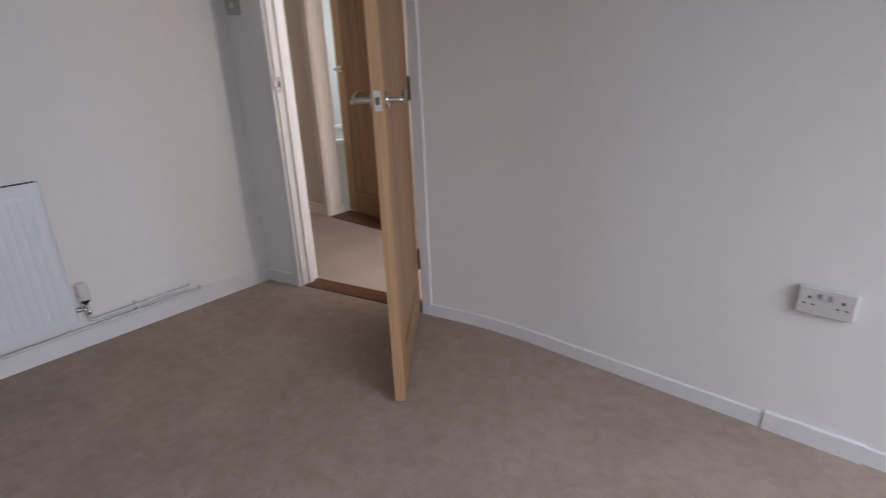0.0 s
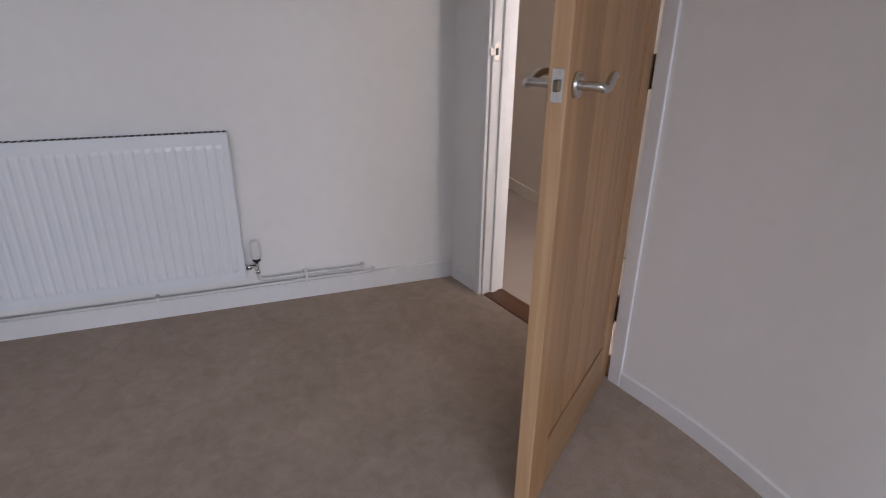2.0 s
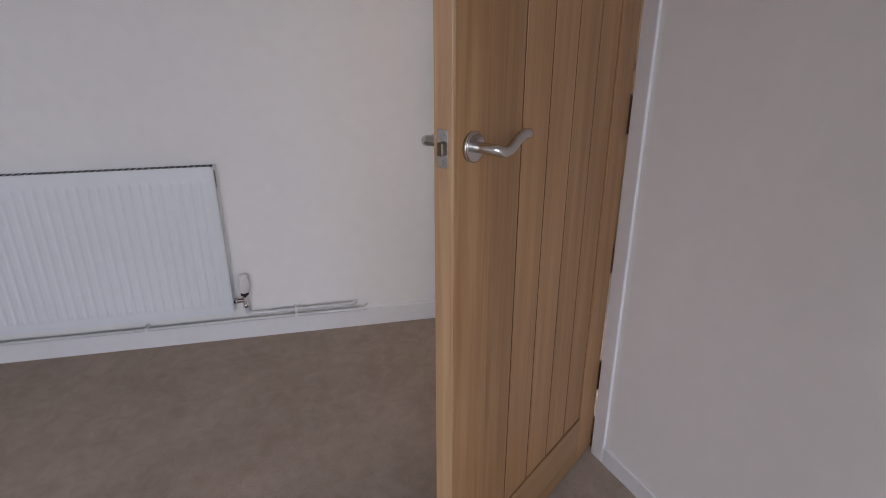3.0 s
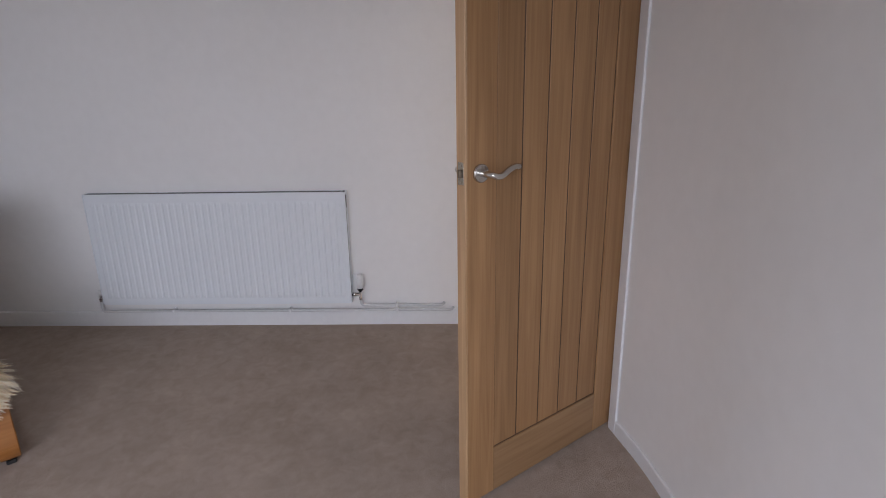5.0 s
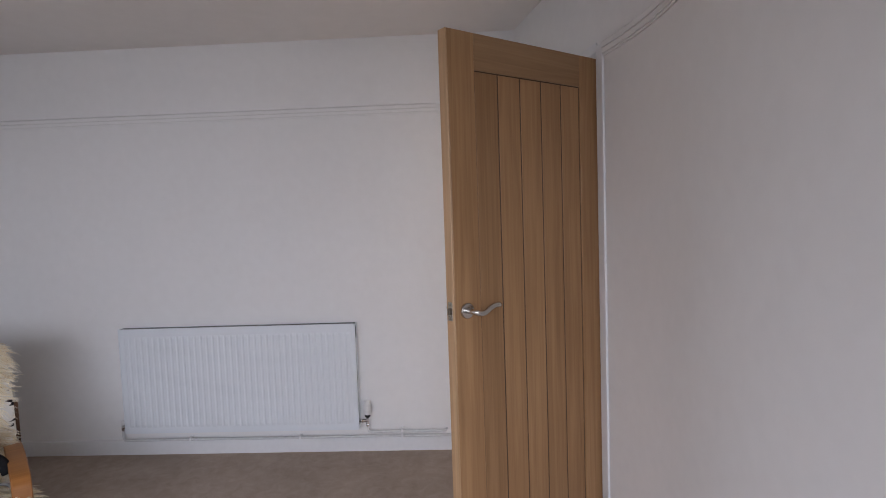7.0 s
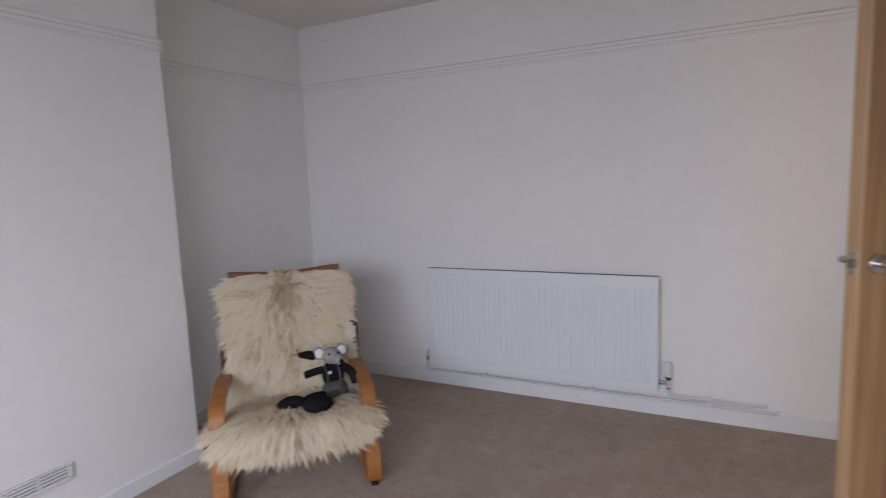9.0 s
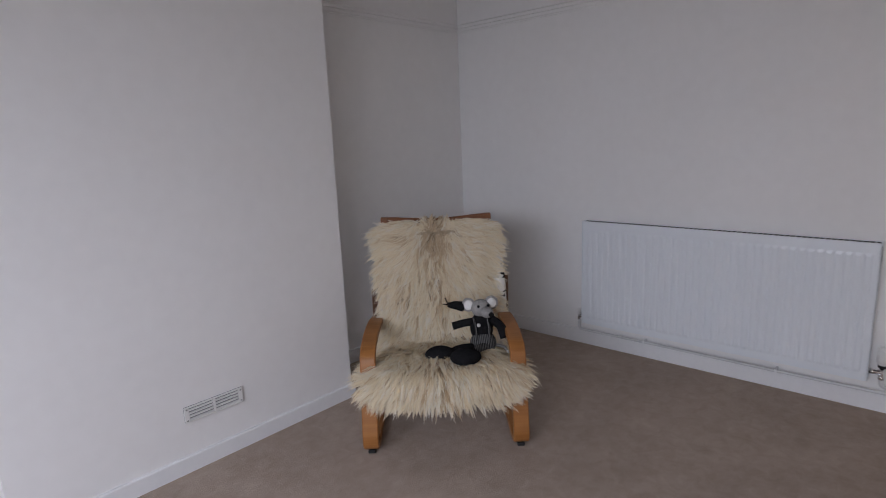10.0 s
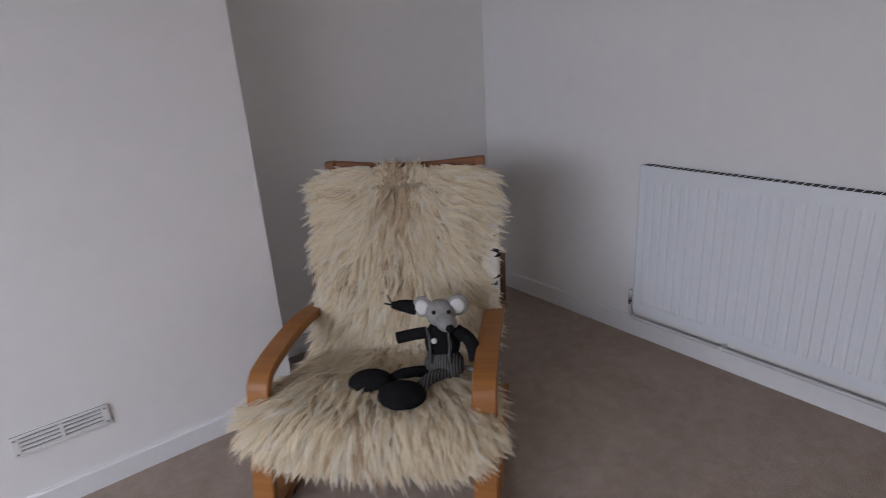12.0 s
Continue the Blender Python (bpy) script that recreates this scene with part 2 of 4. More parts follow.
def smooth_path(ctrl, steps=6):
    """Catmull-Rom through the control points."""
    c = [Vector(p) for p in ctrl]
    c = [2 * c[0] - c[1]] + c + [2 * c[-1] - c[-2]]
    out = []
    for i in range(1, len(c) - 2):
        for k in range(steps):
            u = k / steps
            out.append(0.5 * ((2 * c[i]) + (c[i + 1] - c[i - 1]) * u + (2 * c[i - 1] - 5 * c[i] + 4 * c[i + 1] - c[i + 2]) * u ** 2
                              + (3 * c[i] - c[i - 1] - 3 * c[i + 1] + c[i + 2]) * u ** 3))
    out.append(c[-2])
    return out


def ball(bm, centre, rx, ry, rz, rot=None, seg=14, mat=0):
    m = Matrix.Translation(centre) @ (rot or Matrix.Identity(4)) @ Matrix.Diagonal((rx, ry, rz, 1))
    r = bmesh.ops.create_uvsphere(bm, u_segments=seg, v_segments=max(6, seg * 2 // 3), radius=1, matrix=m)
    for f in {f for v in r["verts"] for f in v.link_faces}:
        f.material_index = mat
        f.smooth = True


# ---- plan ----
H = 2.42                       # ceiling
XW = -2.715                    # radiator wall
YN = 2.066                     # socket wall
YS = -1.237                    # chimney breast face
YB = -1.590                    # alcove back
XB = -1.337                    # breast corner
XBR = 0.105                    # breast's other corner
XE = 2.00                      # window wall
T = 0.11                       # partition thickness
D = Vector((0.9758, 0.2185))   # along the splayed door wall
N = Vector((-0.2185, 0.9758))  # from the room to the hall
P0 = Vector((-1.700, 1.985))   # room face at the hinge jamb


def on_door_wall(s, depth=0.0):
    p = P0 + s * D + depth * N
    return (p.x, p.y)


S_CORNER = (XW - P0.x) / D.x   # where the door wall meets the radiator wall
S_L, S_R = -0.800, 0.017       # rough opening


def bend(depth):
    """The rounded turn from the door wall into the socket wall, at a depth into the wall."""
    pts = []
    for i in range(9):
        u = i / 8
        a, b, c = Vector(on_door_wall(0.14)), Vector((-1.345, YN)), Vector((-1.10, YN))
        p = (1 - u) ** 2 * a + 2 * u * (1 - u) * b + u * u * c
        tan = (2 * (1 - u) * (b - a) + 2 * u * (c - b)).normalized()
        pts.append((p.x - tan.y * depth, p.y + tan.x * depth))
    return pts


# floor and ceiling
bm = bmesh.new()
prism(bm, [(XW - 0.3, YB - 0.3), (XE + 0.3, YB - 0.3), (XE + 0.3, YN + 0.03), (-1.30, YN + 0.03), on_door_wall(0.05, 0.03), on_door_wall(0.05, 0.008),
           on_door_wall(S_CORNER - 0.05, 0.008), (XW - 0.3, 1.6)], -0.12, 0.0)
tagged(finish(bm, "floor", M_CARPET), "beige-brown twist-pile carpet, slightly worn, wall to wall", "floor", kind="structure")
bm = bmesh.new()
prism(bm, [(-5.0, 1.55), (-2.9, 1.62), on_door_wall(S_CORNER - 0.05, 0.0085), on_door_wall(0.05, 0.0085), (-1.3, 2.10), (0.72, 2.10), (0.72, 2.86), (-5.0, 2.86)], -0.12, -0.004)
tagged(finish(bm, "floor_hall", M_HALLCARPET), "light beige carpet of the hall outside the room", "floor", kind="structure")
bm = bmesh.new()
prism(bm, [(-4.6, 2.861), (-1.6, 2.861), (-1.6, 4.7), (-4.6, 4.7)], -0.12, -0.004)
tagged(finish(bm, "floor_bathroom", textured("vinyl_floor", (0.3, 0.29, 0.28), (0.42, 0.41, 0.4), 0.4)), "pale vinyl floor beyond the far door", "floor", kind="structure")
bm = bmesh.new()
box(bm, -5.1, XE + 0.3, YB - 0.3, 4.8, H, H + 0.15)
tagged(finish(bm, "ceiling", M_CEIL), "off-white painted plaster ceiling, a little uneven", "ceiling", kind="structure")

# radiator wall
bm = bmesh.new()
prism(bm, [(XW, YB - 0.15), (XW, on_door_wall(S_CORNER)[1]), (XW - 0.15, on_door_wall(S_CORNER, 0)[1] - 0.03), (XW - 0.15, YB - 0.15)], -0.1, H)
tagged(finish(bm, "wall_west", M_WALL), "white painted plaster wall behind the radiator", "wall", kind="structure")

# door wall, bend and socket wall
bm = bmesh.new()
prism(bm, [on_door_wall(S_CORNER), on_door_wall(S_L), on_door_wall(S_L, T), on_door_wall(S_CORNER - 0.15, T), on_door_wall(S_CORNER - 0.15)], -0.1, H)
prism(bm, [on_door_wall(S_L), on_door_wall(S_R), on_door_wall(S_R, T), on_door_wall(S_L, T)], 2.022, H)
inner, outer = bend(0.0), bend(T)
prism(bm, [on_door_wall(S_R)] + inner + [(XE + 0.2, YN), (XE + 0.2, YN + T)] + outer[::-1] + [on_door_wall(S_R, T)], -0.1, H)
tagged(finish(bm, "wall_north", M_WALL), "white painted wall bending round beside the door", "wall", kind="structure")

# chimney breast, alcoves
bm = bmesh.new()
prism(bm, [(XW, YB), (XB, YB), (XB, YS), (XBR, YS), (XBR, YB), (XE + 0.2, YB), (XE + 0.2, YB - 0.2), (XW, YB - 0.2)], -0.1, H)
tagged(finish(bm, "wall_south", M_WALL), "white painted chimney breast with an alcove beside it", "wall", kind="structure")

# window wall, with its opening
WY0, WY1, WZ0, WZ1 = -0.60, 1.95, 0.90, 2.10
bm = bmesh.new()
for a in ((YB, WY0, -0.1, H), (WY1, YN, -0.1, H), (WY0, WY1, -0.1, WZ0), (WY0, WY1, WZ1, H)):
    box(bm, XE, XE + 0.25, *a)
tagged(finish(bm, "wall_east", M_WALL), "white painted outer wall around the window", "wall", kind="structure")


def window(name, label, m, w, h, lights):
    """A casement window in its opening: origin at the sill's middle, x along the wall, y outwards."""
    th = thing(name, label, "window", m, kind="structure")
    bm = bmesh.new()
    for a in ((-w / 2, -w / 2 + 0.06, 0, h), (w / 2 - 0.06, w / 2, 0, h), (-w / 2 + 0.06, w / 2 - 0.06, 0, 0.06), (-w / 2 + 0.06, w / 2 - 0.06, h - 0.06, h)):
        box(bm, a[0], a[1], 0.12, 0.18, a[2], a[3], 0.004)
    for i in range(1, lights):
        x = -w / 2 + w * i / lights
        box(bm, x - 0.03, x + 0.03, 0.122, 0.178, 0.06, h - 0.06, 0.004)
    part("window_frame", bm, M_PLASTIC, th)
    bm = bmesh.new()
    box(bm, -w / 2 - 0.03, w / 2 + 0.03, -0.04, 0.12, -0.025, 0.0, 0.006, 2)
    part("window_sill", bm, M_GLOSS, th)
    for i in range(lights):
        bm = bmesh.new()
        box(bm, -w / 2 + w * i / lights + 0.03, -w / 2 + w * (i + 1) / lights - 0.03, 0.148, 0.152, 0.06, h - 0.06)
        part("pane", bm, M_GLASS, th).visible_shadow = False
    return th


window("window_1", "white plastic casement window lighting the room", pose(XE, (WY0 + WY1) / 2, WZ0, 0, 0, -90), WY1 - WY0, WZ1 - WZ0, 4)

# hall
bm = bmesh.new()
FX0, FX1, FY = -3.42, -2.64, 2.75      # far door's opening in the hall's far wall
for a in ((-5.0, FX0, -0.1, H), (FX1, 0.72, -0.1, H), (FX0, FX1, 2.03, H)):
    box(bm, a[0], a[1], FY, FY + T, a[2], a[3])
tagged(finish(bm, "wall_hall_far", M_CREAM), "cream painted hall wall around the far door", "wall", kind="structure")
bm = bmesh.new()
box(bm, -5.1, -5.0, 1.4, FY + T, -0.1, H)
prism(bm, [on_door_wall(S_CORNER - 0.152, 0.0), on_door_wall(S_CORNER - 0.152, T), (-4.999, 1.62), (-4.999, 1.5)], -0.1, H)
tagged(finish(bm, "wall_hall_west", M_CREAM), "cream painted closed end of the hall", "wall", kind="structure")
# Hall end and its window are invented to go with the added lamp.
bm = bmesh.new()
for a in ((YN + T + 0.002, 2.19, -0.1, H), (2.65, FY - 0.002, -0.1, H), (2.19, 2.65, -0.1, 0.95), (2.19, 2.65, 2.05, H)):
    box(bm, -0.70, -0.50, *a)
tagged(finish(bm, "wall_hall_east", M_CREAM), "unseen cream painted hall end added around a small window", "wall", kind="structure")
window("window_2_added", "unseen small white window added at the end of the hall", pose(-0.70, 2.42, 0.95, 0, 0, -90), 0.46, 1.10, 1)

# room beyond the far door
bm = bmesh.new()
box(bm, -4.7, -4.6, FY + T, 4.7, -0.1, H)
box(bm, -1.6, -1.5, FY + T, 4.7, -0.1, H)
for a in ((-4.6, -4.0, -0.1, H), (-3.1, -1.6, -0.1, H), (-4.0, -3.1, -0.1, 1.10), (-4.0, -3.1, 2.12, H)):
    box(bm, a[0], a[1], 4.5, 4.7, a[2], a[3])
tagged(finish(bm, "wall_bathroom", M_TILE), "white walls of the room beyond the far door", "wall", kind="structure")
window("window_3", "white window seen through the ajar far door", pose(-3.55, 4.5, 1.10, 0, 0, 0), 0.9, 1.02, 1)

# bath inside the far room
bath = thing("bathtub", "white bathtub with a plain side panel", "bathtub", pose(-3.95, 3.72, 0))
bm = bmesh.new()
for a in ((-0.36, 0.36, -0.70, -0.68), (-0.36, 0.36, 0.74, 0.76), (-0.36, -0.34, -0.68, 0.74), (0.34, 0.36, -0.68, 0.74)):
    box(bm, *a, -0.004, 0.50, 0.002)
part("panel", bm, M_PLASTIC, bath)
bm = bmesh.new()
for a in ((-0.38, 0.38, -0.72, -0.64), (-0.38, 0.38, 0.70, 0.77), (-0.38, -0.31, -0.64, 0.70), (0.31, 0.38, -0.64, 0.70)):
    box(bm, *a, 0.50, 0.535, 0.008, 2)
box(bm, -0.31, 0.31, -0.64, 0.70, 0.10, 0.14)
part("rim", bm, M_RAD, bath, "glossy white rim")

# ground outside
bm = bmesh.new()
box(bm, -900, 900, -900, 900, -3.2, -3.0)
tagged(finish(bm, "ground", M_GROUND), "rough garden ground outside, below the windows", "ground", kind="structure")


# ---- skirting, picture rail ----
def run(bm, line, out, z0, z1, lip=0.004):
    """Trim along a line on a wall, proud by out to the line's right side, with an eased top edge."""
    pts = [Vector((p[0], p[1])) for p in line]
    rings = []
    for i, p in enumerate(pts):
        d0 = (pts[i] - pts[i - 1]).normalized() if i else (pts[1] - pts[0]).normalized()
        d1 = (pts[i + 1] - pts[i]).normalized() if i < len(pts) - 1 else d0
        n0, n1 = Vector((d0.y, -d0.x)), Vector((d1.y, -d1.x))
        m = (n0 + n1).normalized()
        m = m / max(0.3, m.dot(n0))
        a, b, c = p + m * 0.0, p + m * out, p + m * (out - lip)
        rings.append([bm.verts.new((a.x, a.y, z0)), bm.verts.new((b.x, b.y, z0)), bm.verts.new((b.x, b.y, z1 - lip)),
                      bm.verts.new((c.x, c.y, z1)), bm.verts.new((a.x, a.y, z1))])
    for a, b in zip(rings, rings[1:]):
        for j in range(5):
            bm.faces.new((a[j], a[(j + 1) % 5], b[(j + 1) % 5], b[j]))
    bm.faces.new(rings[0][::-1])
    bm.faces.new(rings[-1])


def skirting(name, line, out, h, label):
    bm = bmesh.new()
    run(bm, line, out, 0.0, h)
    return tagged(finish(bm, name, M_GLOSS), label, "skirting board", kind="structure")


W_LINE = [(XW, YB + 0.02), (XW, on_door_wall(S_CORNER)[1] - 0.01)]
skirting("baseboard_west", W_LINE, 0.016, 0.088, "white gloss skirting board below the radiator")
skirting("baseboard_nib", [on_door_wall(S_CORNER + 0.018), on_door_wall(S_L - 0.024)], 0.010, 0.07, "white skirting beside the door frame")
curve = [on_door_wall(S_R + 0.036)] + bend(0.0)
skirting("baseboard_bend", curve + [(-0.222, YN)], 0.009, 0.060, "low white skirting following the rounded wall")
skirting("baseboard_socket", [(-0.219, YN), (0.055, YN)], 0.013, 0.068, "short replaced piece of white skirting")
skirting("baseboard_north", [(0.057, YN), (XE, YN)], 0.006, 0.060, "low white skirting under the socket")
skirting("baseboard_breast", [(XBR, YS), (XB - 0.013, YS)], 0.014, 0.070, "white skirting along the chimney breast")
skirting("baseboard_return", [(XB, YS + 0.0), (XB, YB)], 0.013, 0.070, "white skirting returning into the alcove")
skirting("baseboard_alcove", [(XB - 0.014, YB), (XW + 0.017, YB)], 0.014, 0.080, "white skirting at the back of the alcove")
skirting("baseboard_east", [(XE, YN), (XE, YB)], 0.014, 0.080, "white skirting under the window")
bm = bmesh.new()
run(bm, [(-5.0, FY), (FX0 - 0.05, FY)], 0.012, -0.004, 0.08)
tagged(finish(bm, "baseboard_hall", M_CREAM), "cream painted hall skirting", "skirting board", kind="structure")


def rail(name, line, label):
    bm = bmesh.new()
    run(bm, line, 0.015, 2.010, 2.036, 0.009)
    run(bm, line, 0.010, 1.990, 2.010, 0.003)
    run(bm, line, 0.006, 1.980, 1.990, 0.002)
    return tagged(finish(bm, name, M_WALL), label, "picture rail", kind="structure")


rail("trim_west", [(XW, YB + 0.0), (XW, on_door_wall(S_CORNER)[1])], "overpainted white picture rail")
rail("trim_nib", [on_door_wall(S_CORNER + 0.014), on_door_wall(S_L - 0.026)], "overpainted white picture rail")
rail("trim_north", [on_door_wall(S_R + 0.036)] + bend(0.0) + [(XE, YN)], "overpainted white picture rail round the bend")
rail("trim_breast", [(XBR, YS), (XB - 0.012, YS)], "overpainted white picture rail on the chimney breast")
rail("trim_return", [(XB, YS), (XB, YB)], "overpainted white picture rail in the alcove")
rail("trim_alcove", [(XB - 0.013, YB), (XW + 0.013, YB)], "overpainted white picture rail in the alcove")

# ---- door frames and thresholds ----
DOORWALL = Matrix.Translation((P0.x, P0.y, 0)) @ pose(0, 0, 0, 0, 0, math.degrees(math.atan2(D.y, D.x)))
fr = thing("door_frame", "white gloss door lining with slim architrave", "door frame", DOORWALL, kind="structure")
for name, a in (("jamb", (S_L, S_L + 0.024, 0.001, T + 0.012, 0, 2.022)), ("jamb", (S_R - 0.024, S_R, 0.001, T + 0.012, 0, 2.022)),
                ("head", (S_L + 0.024, S_R - 0.024, 0.001, T + 0.012, 1.998, 2.022))):
    bm = bmesh.new()
    box(bm, *a, 0.002)
    part(name, bm, M_GLOSS, fr)
for name, a in (("door_stop", (S_L + 0.024, S_L + 0.036, 0.044, 0.08, 0, 1.998)), ("door_stop", (S_R - 0.036, S_R - 0.024, 0.044, 0.08, 0, 1.998)),
                ("door_stop", (S_L + 0.036, S_R - 0.036, 0.044, 0.08, 1.986, 1.998))):
    bm = bmesh.new()
    box(bm, *a, 0.002)
    part(name, bm, M_GLOSS, fr)
for a in ((S_L - 0.024, S_L + 0.014, -0.016, 0.0, 0.0, 2.03), (S_R - 0.018, S_R + 0.034, -0.010, 0.0, 0.0, 2.03), (S_L + 0.014, S_R - 0.018, -0.010, 0.0, 2.007, 2.044)):
    bm = bmesh.new()
    box(bm, *a, 0.003, 2)
    part("architrave", bm, M_GLOSS, fr)
bm = bmesh.new()
box(bm, S_L + 0.0238, S_L + 0.0258, 0.008, 0.032, 1.045, 1.115, 0.0005)
box(bm, S_L + 0.0150, S_L + 0.0262, -0.0115, 0.006, 1.066, 1.094, 0.001)
part("strike_plate", bm, M_CHROME, fr, "bright chrome strike plate")
bm = bmesh.new()
box(bm, S_L + 0.0255, S_L + 0.027, 0.014, 0.026, 1.068, 1.094)
part("strike_hole", bm, M_DARK, fr)
bm = bmesh.new()
box(bm, S_L + 0.024, S_R - 0.024, 0.006, T + 0.008, -0.02, 0.006, 0.003)
th = finish(bm, "threshold", M_THRESH)
th.matrix_world = DOORWALL
tagged(th, "dark-stained hardwood threshold strip in the doorway", "threshold", kind="structure")

fr2 = thing("door_frame", "cream painted frame of the far door", "door frame", pose(FX0, FY, 0), kind="structure")
FW = FX1 - FX0
for name, a in (("jamb", (0, 0.024, -0.004, T + 0.01, 0, 2.03)), ("jamb", (FW - 0.024, FW, -0.004, T + 0.01, 0, 2.03)), ("head", (0.024, FW - 0.024, -0.004, T + 0.01, 2.006, 2.03)),
                ("architrave", (-0.05, 0.014, -0.018, -0.004, 0, 2.05)), ("architrave", (FW - 0.014, FW + 0.05, -0.018, -0.004, 0, 2.05)), ("architrave", (0.014, FW - 0.014, -0.018, -0.004, 2.016, 2.07))):
    bm = bmesh.new()
    box(bm, *a, 0.003)
    part(name, bm, M_CREAM, fr2)
bm = bmesh.new()
box(bm, FX0 + 0.024, FX1 - 0.024, FY - 0.005, FY + 0.19, -0.02, 0.006, 0.003)
tagged(finish(bm, "threshold", M_THRESH), "dark-stained threshold under the far door", "threshold", kind="structure")

# ---- the oak doors ----
LW, LH, LT = 0.757, 1.975, 0.038


def lever(th, side):
    """Rose and wavy lever on one face; side +1 is the face at y = 0."""
    y0 = 0.0 if side > 0 else -LT
    z, x = 1.083, LW - 0.053
    bm = bmesh.new()
    tube(bm, [(x, y0, z), (x, y0 + side * 0.007, z)], 0.026, 28)
    tube(bm, [(x, y0 + side * 0.007, z), (x, y0 + side * 0.009, z)], [0.026, 0.0235], 28)
    rose = part("handle_rose", bm, M_STEEL, th, "brushed steel rose")
    bm = bmesh.new()
    k = side * (1.0 if side > 0 else 1.3)      # the far lever stands off a little more
    c = [(x, y0 + side * 0.006, z), (x, y0 + k * 0.032, z), (x - 0.003, y0 + k * 0.047, z - 0.001), (x - 0.014, y0 + k * 0.053, z - 0.005),
         (x - 0.034, y0 + k * 0.053, z - 0.004), (x - 0.058, y0 + k * 0.052, z + 0.008), (x - 0.082, y0 + k * 0.049, z + 0.014), (x - 0.104, y0 + k * 0.046, z + 0.013)]
    tube(bm, smooth_path(c, 5), 0.0092, 14)
    part("lever", bm, M_STEEL, rose, "wavy brushed steel lever")


def oak_door(name, label, m):
    th = thing(name, label, "door", m, kind="structure")
    z0 = 0.008
    ST, TR, BR = 0.116, 0.118, 0.165
    rails = (("top_rail", ST, LW - ST, z0 + LH - TR, z0 + LH), ("bottom_rail", ST, LW - ST, z0, z0 + BR))
    for x0, x1 in ((0.013, ST), (LW - ST, LW - 0.0065)):
        bm = bmesh.new()
        box(bm, x0, x1, -LT, 0, z0, z0 + LH, 0.0015)
        part("stile", bm, M_OAK, th)
    bm = bmesh.new()
    box(bm, LW - 0.0064, LW, -LT, 0, z0, z0 + LH, 0.0015)
    part("edge_lipping", bm, M_OAKEDGE, th, "pale solid oak edge")
    for nm, x0, x1, a, b in rails:
        bm = bmesh.new()
        box(bm, x0 + 0.0008, x1 - 0.0008, -LT, 0, a, b, 0.0015)
        part(nm, bm, M_OAKRAIL, th)
    n = 5
    w = (LW - 2 * ST) / n
    # Nearly flush dark sheet: the grooves' shade is put into its colour.
    bm = bmesh.new()
    box(bm, ST, LW - ST, -LT + 0.0052, -0.0052, z0 + BR, z0 + LH - TR)
    part("groove_shade_backing", bm, M_GROOVE_SHADE, th)
    for i in range(n):
        bm = bmesh.new()
        g = 0.0023
        box(bm, ST + i * w + (g if i else 0.004), ST + (i + 1) * w - (g if i < n - 1 else 0.004), -LT + 0.004, -0.004, z0 + BR + 0.004, z0 + LH - TR - 0.004, 0.0014)
        part("plank", bm, M_OAK, th)
    for s in (1, -1):
        lever(th, s)
    bm = bmesh.new()
    box(bm, LW - 0.0015, LW + 0.0012, -LT / 2 - 0.0115, -LT / 2 + 0.0115, 1.054, 1.116, 0.0005)
    plate = part("latch_plate", bm, M_STEEL, th, "steel latch plate")
    bm = bmesh.new()
    box(bm, LW + 0.0010, LW + 0.009, -LT / 2 - 0.006, -LT / 2 + 0.006, 1.074, 1.096, 0.002)
    part("latch_bolt", bm, M_BRASSDARK, plate)
    for z in (1.062, 1.108):
        bm = bmesh.new()
        tube(bm, [(LW + 0.001, -LT / 2, z), (LW + 0.0022, -LT / 2, z)], 0.0042, 12)
        part("screw", bm, M_STEEL, plate)
    for z in (0.27, 1.06, 1.79):
        bm = bmesh.new()
        tube(bm, [(-0.004, 0.004, z - 0.05), (-0.004, 0.004, z + 0.05)], 0.0055, 12)
        box(bm, -0.0025, 0.0132, -0.031, 0.002, z - 0.05, z + 0.05)
        part("hinge", bm, M_BRASSDARK, th, "dark metal butt hinge")
    return th


d1 = oak_door("door_1", "oak ledged plank-effect door standing open into the room", pose(-1.727, 1.993, 0.005, 0, 0, math.degrees(math.atan2(-0.785, 0.62)) + 0.9))
d2 = oak_door("door_2", "oak plank-effect door standing ajar across the hall", pose(FX1 - 0.026, FY + T + 0.0, 0, 0, 0, 180 - 7.0))

# ---- radiator and pipes ----
RY0, RY1, RZ0, RZ1, RXF, RXB = -0.620, 0.788, 0.150, 0.782, -2.646, -2.708
rad = thing("radiator", "white enamelled panel radiator with vertical flutes", "radiator", pose(0, 0, 0))
nf = 38
pitch = (RY1 - RY0 - 0.05) / nf
prof = []
for i in range(nf):
    y = RY0 + 0.025 + i * pitch
    prof += [(y, 0.0), (y + 0.18 * pitch, 0.0), (y + 0.34 * pitch, 0.0030), (y + 0.84 * pitch, 0.0030)]
prof.append((RY1 - 0.025, 0.0))
bm = bmesh.new()
zs = [RZ0, RZ0 + 0.035, RZ0 + 0.050, RZ1 - 0.062, RZ1 - 0.047, RZ1 - 0.004]
amp = [0, 0, 1, 1, 0, 0]
ys = [(RY0 + 0.002, 0.0)] + prof + [(RY1 - 0.002, 0.0)]
grid = [[bm.verts.new((RXF - 0.006 + (a * 0.006 if a else 0.0) - (0 if not a else (0.006 - d)), y, z)) for y, d in ys] for z, a in zip(zs, amp)]
for r0, r1 in zip(grid, grid[1:]):
    for j in range(len(ys) - 1):
        bm.faces.new((r0[j], r0[j + 1], r1[j + 1], r1[j]))
box(bm, RXB, RXF - 0.010, RY0 + 0.002, RY1 - 0.002, RZ0 - 0.001, RZ1 - 0.012, 0.003)
